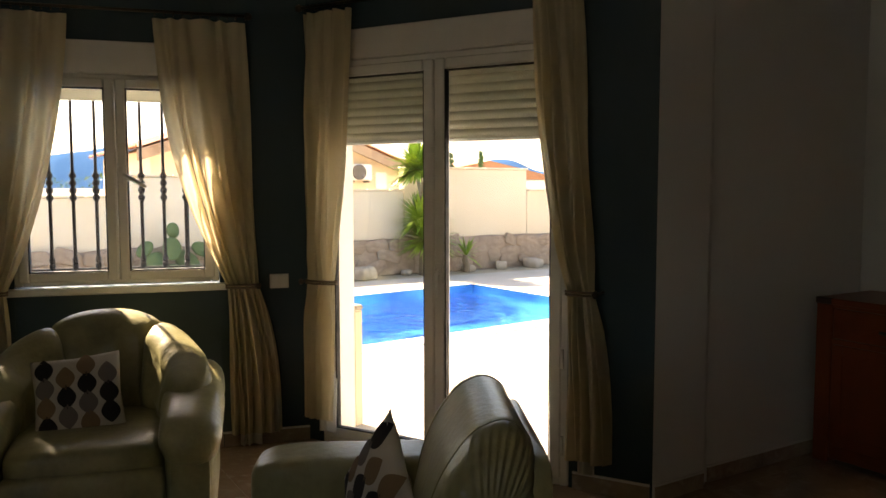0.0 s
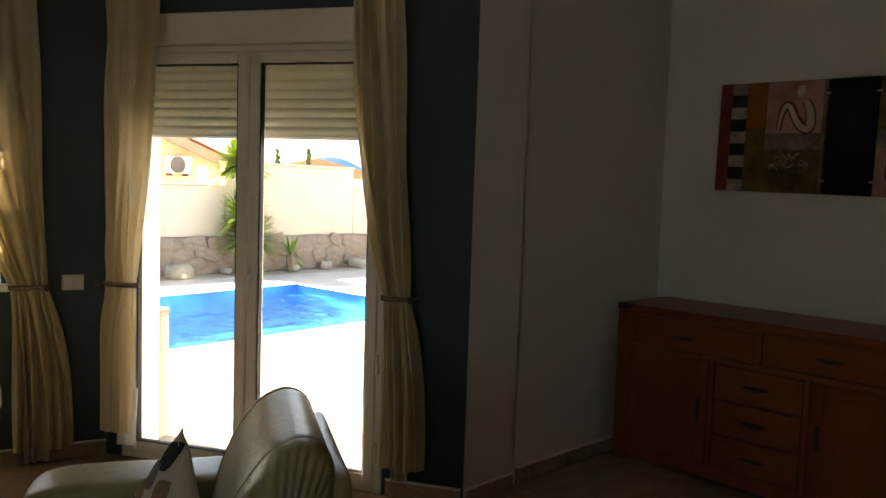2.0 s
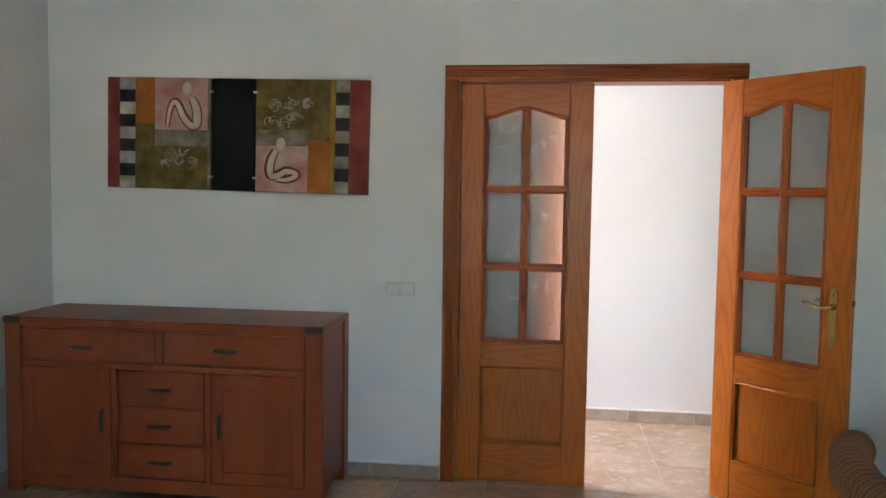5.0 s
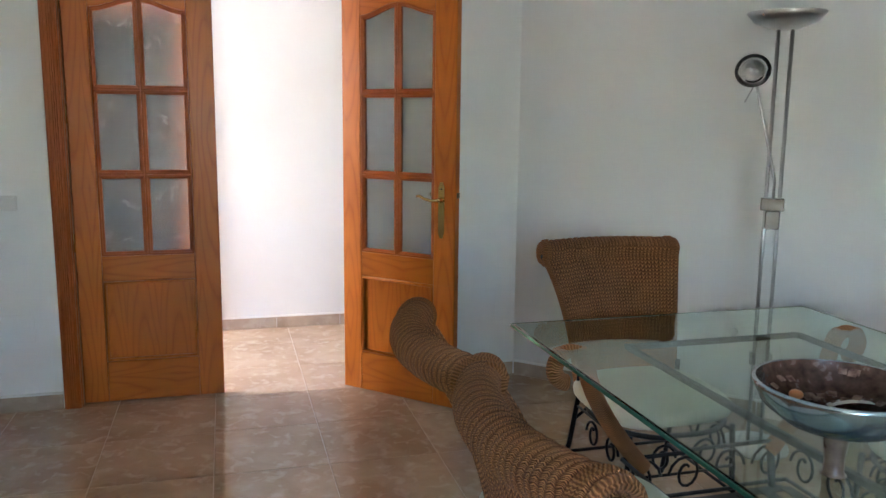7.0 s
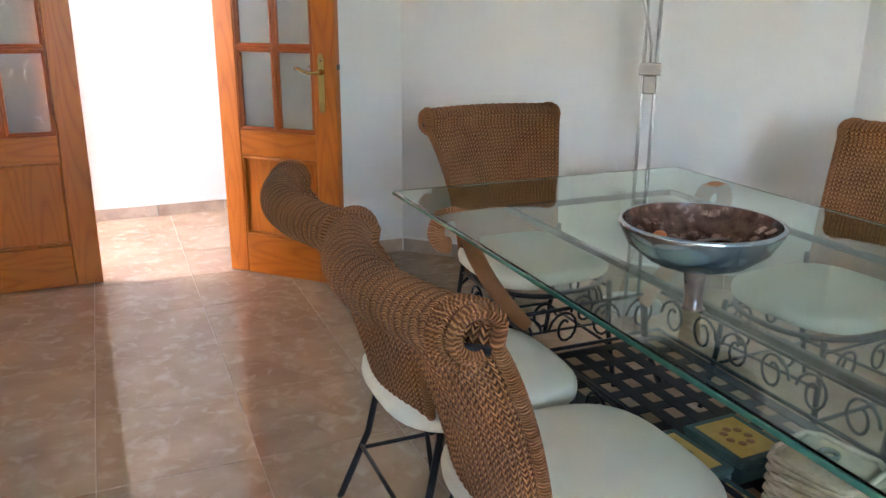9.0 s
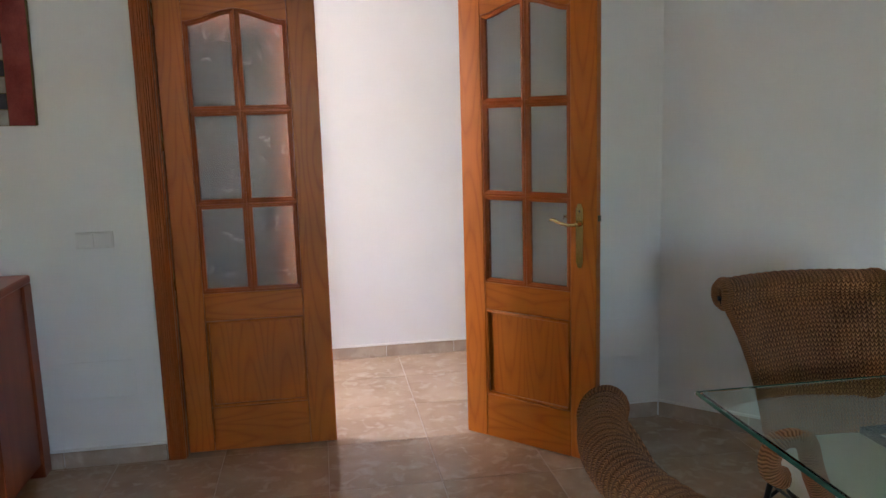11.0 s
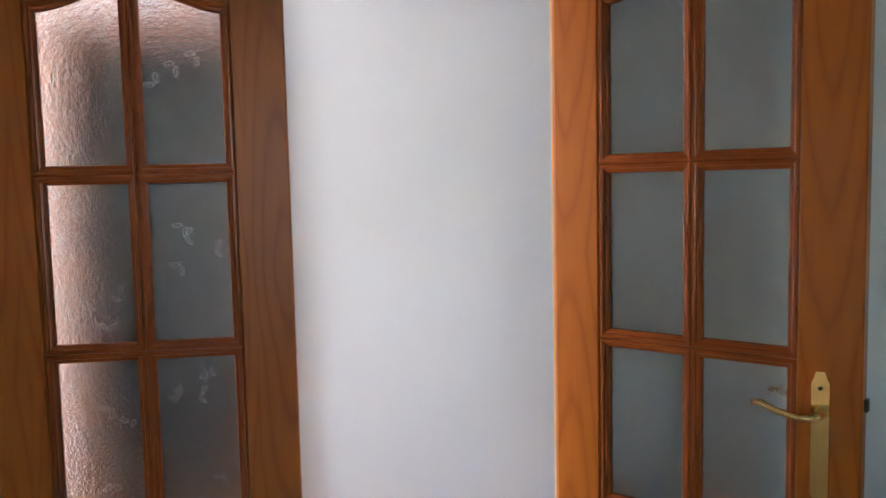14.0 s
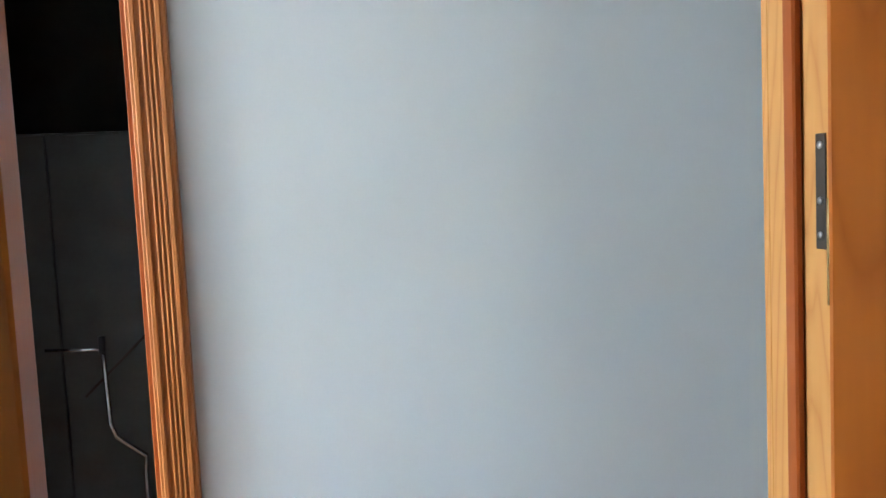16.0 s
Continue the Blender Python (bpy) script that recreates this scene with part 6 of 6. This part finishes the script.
for x, y, sc in ((5.6, 12.4, 0.46), (7.75, 12.55, 0.26), (8.5, 12.6, 0.3), (9.2, 12.55, 0.38), (6.5, 12.6, 0.2), (4.7, 12.6, 0.2)):
    b = part("boulder", Shape().add(stone_shapes[int(x * 3) % 8].v, stone_shapes[int(x * 3) % 8].f, Matrix.Diagonal((sc, sc * 0.7, sc * 0.5, 1)), True), PALE_STONE)
    b.matrix_basis = pose(x, y, GZ + sc * 0.2, 0, 0, x * 70)
    tagged(b, "pale rounded boulder at the bed's edge", "boulder", "garden boulders")


def yucca(x, y, heads, label):
    yu = thing("yucca", pose(x, y, GZ - 0.01), label, "plant")
    tp = heads[-1][2]
    part("trunk", Shape().tube([(0, 0, 0), (0.02, 0, tp * 0.4), (-0.02, 0.01, tp * 0.75), (heads[-1][0], 0, tp)], [0.08, 0.06, 0.05, 0.045], 10), BARK, yu)
    rg = random.Random(int(x * 10))
    for hx, hy, hz, ln, n in heads:
        s = Shape()
        for k in range(n):
            az, el = rg.uniform(0, 6.28), rg.uniform(-0.5, 1.45)
            l2, w = ln * rg.uniform(0.75, 1.1), 0.028
            dr = Vector((math.cos(az) * math.cos(el), math.sin(az) * math.cos(el), math.sin(el)))
            sd = dr.cross(Vector((0, 0, 1))).normalized() * w
            p0 = Vector((hx, hy, hz))
            p1, p2 = p0 + dr * l2 * 0.55, p0 + dr * l2 + Vector((0, 0, -0.12 * l2 * math.cos(el)))
            s.add([p0 - sd * 0.6, p0 + sd * 0.6, p1 + sd, p1 - sd, p2, p1 + Vector((0, 0, -0.006))], [(0, 1, 2, 5), (0, 5, 3), (5, 2, 4), (3, 5, 4)])
        part("crown", s, LEAF, yu, "rosette of stiff sword leaves")
    return yu


yucca(6.78, 12.5, [(0.06, -0.05, 0.6, 0.62, 240), (-0.03, 0.0, 0.92, 0.58, 240), (-0.1, 0.0, 1.82, 0.62, 330)], "tall yucca with two rosettes by the garden wall")
yucca(4.0, 12.45, [(0, 0, 0.2, 0.4, 60)], "low spiky yucca by the stone plinth")
yucca(7.66, 12.5, [(0, 0, 0.3, 0.42, 16)], "thin dry spiky plant by the stone plinth")
ca = thing("prickly_pear", pose(2.55, 12.4, GZ - 0.01) @ Matrix.Diagonal((1.2, 1.1, 0.85, 1)), "green prickly pear cactus with flat pads", "cactus")
rng = random.Random(21)
for k, (x, z, w, h, t) in enumerate(((0, 0.25, 0.28, 0.5, 0), (-0.2, 0.5, 0.26, 0.42, 20), (0.2, 0.5, 0.26, 0.45, -25), (0.0, 0.75, 0.22, 0.4, 0), (-0.3, 0.75, 0.18, 0.3, 30), (0.35, 0.72, 0.2, 0.3, -35), (0.04, 1.05, 0.16, 0.28, -6), (-0.12, 0.3, 0.24, 0.4, 35), (0.17, 0.25, 0.24, 0.4, -40))):
    part("pad", Shape().puff((w, 0.06, h), pose(x, rng.uniform(-0.08, 0.08), z, rng.uniform(-12, 12), t, rng.uniform(-14, 14)), 0.95, 10), CACTUS, ca)
# stone post by the patio door
po = thing("stone_post", pose(2.05, 5.12, GZ, 0, 0, 30), "tan stone-clad terrace post with a cap", "post")
part("shaft", Shape().box((-0.045, -0.05, 0), (0.045, 0.05, 0.73), 0.01), RENDERED, po)
part("cap", Shape().box((-0.045, -0.06, 0.731), (0.045, 0.06, 0.765), 0.012), PALE_STONE, po)
# street lantern
sl = thing("street_lamp", pose(2.76, 12.3, GZ) @ Matrix.Diagonal((1.3, 1.3, 1.1, 1)), "black iron garden lantern on a post", "street lamp")
part("post", Shape().lathe([(0.05, 0), (0.045, 0.1), (0.022, 0.2), (0.02, 1.5), (0.035, 1.52), (0.02, 1.56), (0.02, 1.82)], 12), IRON, sl)
part("lantern", Shape().lathe([(0.03, 1.82), (0.07, 1.86), (0.1, 2.04), (0.105, 2.05)], 6), PANE, sl)
part("lantern_cap", Shape().lathe([(0.13, 2.05), (0.06, 2.13), (0.02, 2.16), (0.012, 2.22), (0.0, 2.23)], 6), IRON, sl)

# neighbour's house with gable towards us
hs = thing("house", pose(5.7, 17.0, GZ), "cream bungalow with terracotta gable roof", "house")
part("wall", Shape().add([(-2.5, 0, 0), (3.4, 0, 0), (3.4, 0, 1.84), (0.0, 0, 3.14), (-2.5, 0, 2.25), (-2.5, 6, 0), (3.4, 6, 0), (3.4, 6, 1.84), (0.0, 6, 3.14), (-2.5, 6, 2.25)],
                         [(0, 1, 2, 3, 4), (9, 8, 7, 6, 5), (0, 4, 9, 5), (1, 6, 7, 2), (2, 7, 8, 3), (3, 8, 9, 4)]), RENDERED, hs)
for x0, z0 in ((-2.8, 2.25), (4.0, 1.66)):
    slope = Shape()
    for k in range(24):
        y = -0.35 + k * 0.28
        slope.add([(x0, y, z0 + 0.03), (0.0, y, 3.23), (0.0, y + 0.27, 3.23), (x0, y + 0.27, z0 + 0.03), (x0, y + 0.13, z0 + 0.1), (0.0, y + 0.13, 3.3)], [(0, 1, 5, 4), (4, 5, 2, 3)])
    slope.add([(x0, -0.35, z0), (0.0, -0.35, 3.2), (0.0, 6.4, 3.2), (x0, 6.4, z0)], [(0, 1, 2, 3)])
    part("roof", slope, TERRACOTTA, hs, "terracotta tile roof slope")
    vg = Shape().add([(x0, -0.34, z0 - 0.02), (0.0, -0.34, 3.18), (0.0, -0.34, 2.96), (x0, -0.34, z0 - 0.24), (x0, -0.28, z0 - 0.02), (0.0, -0.28, 3.18), (0.0, -0.28, 2.96), (x0, -0.28, z0 - 0.24)], [(0, 1, 2, 3), (7, 6, 5, 4), (3, 2, 6, 7), (0, 4, 5, 1)])
    part("verge", vg, STONE, hs, "weathered grey verge")
part("chimney", Shape().box((-0.2, 4.5, 2.9), (0.2, 4.9, 3.5), 0.02), RENDERED, hs)
wi = part("window", Shape().box((2.4, -0.03, 1.2), (2.68, -0.002, 1.85), 0.01), PVC, hs, "small shuttered window")
ac = thing("air_conditioner", pose(7.36, 16.98, 1.6), "white outdoor air-conditioner unit with round fan grille", "air conditioner")
part("case", Shape().box((0, -0.28, 0), (0.52, 0, 0.36), 0.02), PVC, ac)
part("fan_grille", Shape().lathe([(0.16, -0.002), (0.17, 0.006), (0.15, 0.008), (0.0, 0.008)], 24, pose(0.2, -0.28, 0.18, 90, 0, 0)), GAP, ac)
s = Shape()
for r in (0.05, 0.09, 0.13):
    s.tube([(0.2 + r * math.cos(t), -0.29, 0.18 + r * math.sin(t)) for t in (2 * math.pi * k / 24 for k in range(24))], 0.004, 5, None, True)
part("guard", s, PVC, ac)
part("bracket", Shape().box((0.06, -0.26, -0.05), (0.1, 0, -0.002), 0.004).box((0.42, -0.26, -0.05), (0.46, 0, -0.002), 0.004), DARK_METAL, ac)

# further off: white houses, trees and hills
def far_house(x, y, w, h, roof, label):
    fh = thing("distant_house", pose(x, y, GZ), label, "house", "distant houses")
    part("wall", Shape().box((0, 0, 0), (w, 5, h), 0.02), PVC, fh)
    if roof:
        part("roof", Shape().add([(-0.3, -0.4, h), (w + 0.3, -0.4, h), (w + 0.3, 5.4, h), (-0.3, 5.4, h), (w / 2, -0.4, h + 0.9), (w / 2, 5.4, h + 0.9)], [(0, 1, 4), (2, 3, 5), (1, 2, 5, 4), (3, 0, 4, 5)]), TERRACOTTA, fh)
    for k in range(3):
        part("window", Shape().box((w * (0.15 + 0.3 * k), -0.04, h * 0.35), (w * (0.15 + 0.3 * k) + 0.7, -0.005, h * 0.75), 0.01), GAP, fh)


far_house(13.5, 24.0, 5.0, 1.75, False, "low white house beyond the garden wall")
far_house(-1.5, 26.0, 5.0, 1.5, False, "low white house beyond the garden wall")
far_house(17.5, 33.0, 9.0, 1.9, True, "white house with a pale roof beyond the garden wall")


def small_tree(x, y, h, w, slim, label):
    tr2 = thing("tree", pose(x, y, GZ), label, "tree", "garden trees")
    part("trunk", Shape().tube([(0, 0, 0), (0.05, 0, h * 0.4), (0, 0, h * 0.85)], [0.12, 0.09, 0.03], 8), BARK, tr2)
    rg = random.Random(int(x * 7))
    s = Shape()
    for k in range(420):
        t = rg.random()
        a = rg.uniform(0, 6.28)
        r = w * math.sqrt(rg.random()) * (math.sin(math.pi * (0.12 + 0.85 * t)) if not slim else (1 - t) * 1.2 + 0.1)
        c = Vector((r * math.cos(a), r * math.sin(a), h * (0.25 + 0.75 * t)))
        u = Vector((rg.uniform(-1, 1), rg.uniform(-1, 1), rg.uniform(-1, 1))) * 0.08
        v = Vector((rg.uniform(-1, 1), rg.uniform(-1, 1), rg.uniform(-1, 1))) * 0.08
        s.add([c, c + u, c + v, c + u * 0.5 - v], [(0, 1, 2), (0, 1, 3)])
    part("crown", s, LEAF_DARK, tr2, "crown of small leaves")


small_tree(13.6, 22.6, 2.6, 0.2, True, "slim dark cypress behind the garden wall")
small_tree(14.9, 22.8, 2.7, 0.22, True, "slim dark cypress behind the garden wall")
small_tree(14.2, 22.2, 2.1, 0.8, False, "rounded green shrub behind the garden wall")
small_tree(2.0, 36, 2.2, 2.4, False, "dark green tree beyond the houses")
small_tree(5.6, 38, 2.2, 2.6, False, "dark green tree beyond the houses")
hill = Shape()


def ridge(u, v):
    an = radians(25 + 90 * u)                # from +x towards +y
    rr = 1500.0
    e = 0.022 + 0.044 * math.exp(-((u - 0.66) / 0.13) ** 2) + 0.023 * math.exp(-((u - 0.358) / 0.03) ** 2) + 0.006 * noise.noise(Vector((u * 9, 0, 0))) + 0.004 * noise.noise(Vector((u * 40, 3, 0)))
    return (rr * math.cos(an) + 300 * v, rr * math.sin(an) + 300 * v, -5 + (rr * e + 5) * math.sin(v * math.pi / 2))


hill.sheet(ridge, 160, 8)
structure("backdrop", hill, HILL, "hazy blue mountain ridge")

# ---- floor ----
TS = 0.455
fl_st = tagged(new("floor"), "polished beige-brown marbled floor tiles with pale joints", "floor", kind="structure")
ROOM = [(-2.5, -2.8), (2.8, -2.8), (4.3, -1.3), (4.45, -1.3), (4.45, -3.15), (5.62, -3.15), (5.62, 0.05), (7.95, 0.05), (7.95, 2.45), (5.62, 2.45), (5.62, 3.45), (3.0, 3.45), (2.7, 3.2), (1.69, 4.88), (-0.2, 5.39), (-2.0, 4.35), (-2.5, 2.4)]


def inside(x, y):
    odd = False
    for (xa, ya), (xb, yb) in zip(ROOM, ROOM[1:] + ROOM[:1]):
        if (ya > y) != (yb > y) and x < (xb - xa) * (y - ya) / (yb - ya) + xa:
            odd = not odd
    return odd


part("grout_bed", Shape().prism(ROOM, -0.03, -0.0014), GROUT, fl_st)
t0 = part("floor_tile", Shape().box((0.0015, 0.0015, -0.012), (TS - 0.0015, TS - 0.0015, 0.0), 0.0012), TILE, fl_st, m=pose(4.255 - 8 * TS, 0.345 - 2 * TS, 0))
rest = Shape()
for i in range(-16, 9):
    for j in range(-8, 12):
        x, y = 4.255 + i * TS, 0.345 + j * TS
        near = [inside(x + a * TS, y + c * TS) for a in (0, 1) for c in (0, 1)]
        if (i, j) == (-8, -2) or not any(near):
            continue
        if not all(near):
            # cut tiles along the walls end under them
            for a in range(4):
                for c in range(4):
                    if inside(x + (a + 0.5) * TS / 4, y + (c + 0.5) * TS / 4):
                        rest.box((x + a * TS / 4 + (0.0015 if a == 0 else 0), y + c * TS / 4 + (0.0015 if c == 0 else 0), -0.012), (x + (a + 1) * TS / 4 - (0.0015 if a == 3 else 0), y + (c + 1) * TS / 4 - (0.0015 if c == 3 else 0), 0.0), 0.0001)
            continue
        if i >= -9 and -6 <= j <= 6 and x < 5.6:
            piece("floor_tile", t0, fl_st, pose(x, y, 0))
        else:
            rest.box((x + 0.0015, y + 0.0015, -0.012), (x + TS - 0.0015, y + TS - 0.0015, 0.0), 0.0012)
tagged(part("floor_tiles_far", rest, TILE, fl_st), kind="stuff")
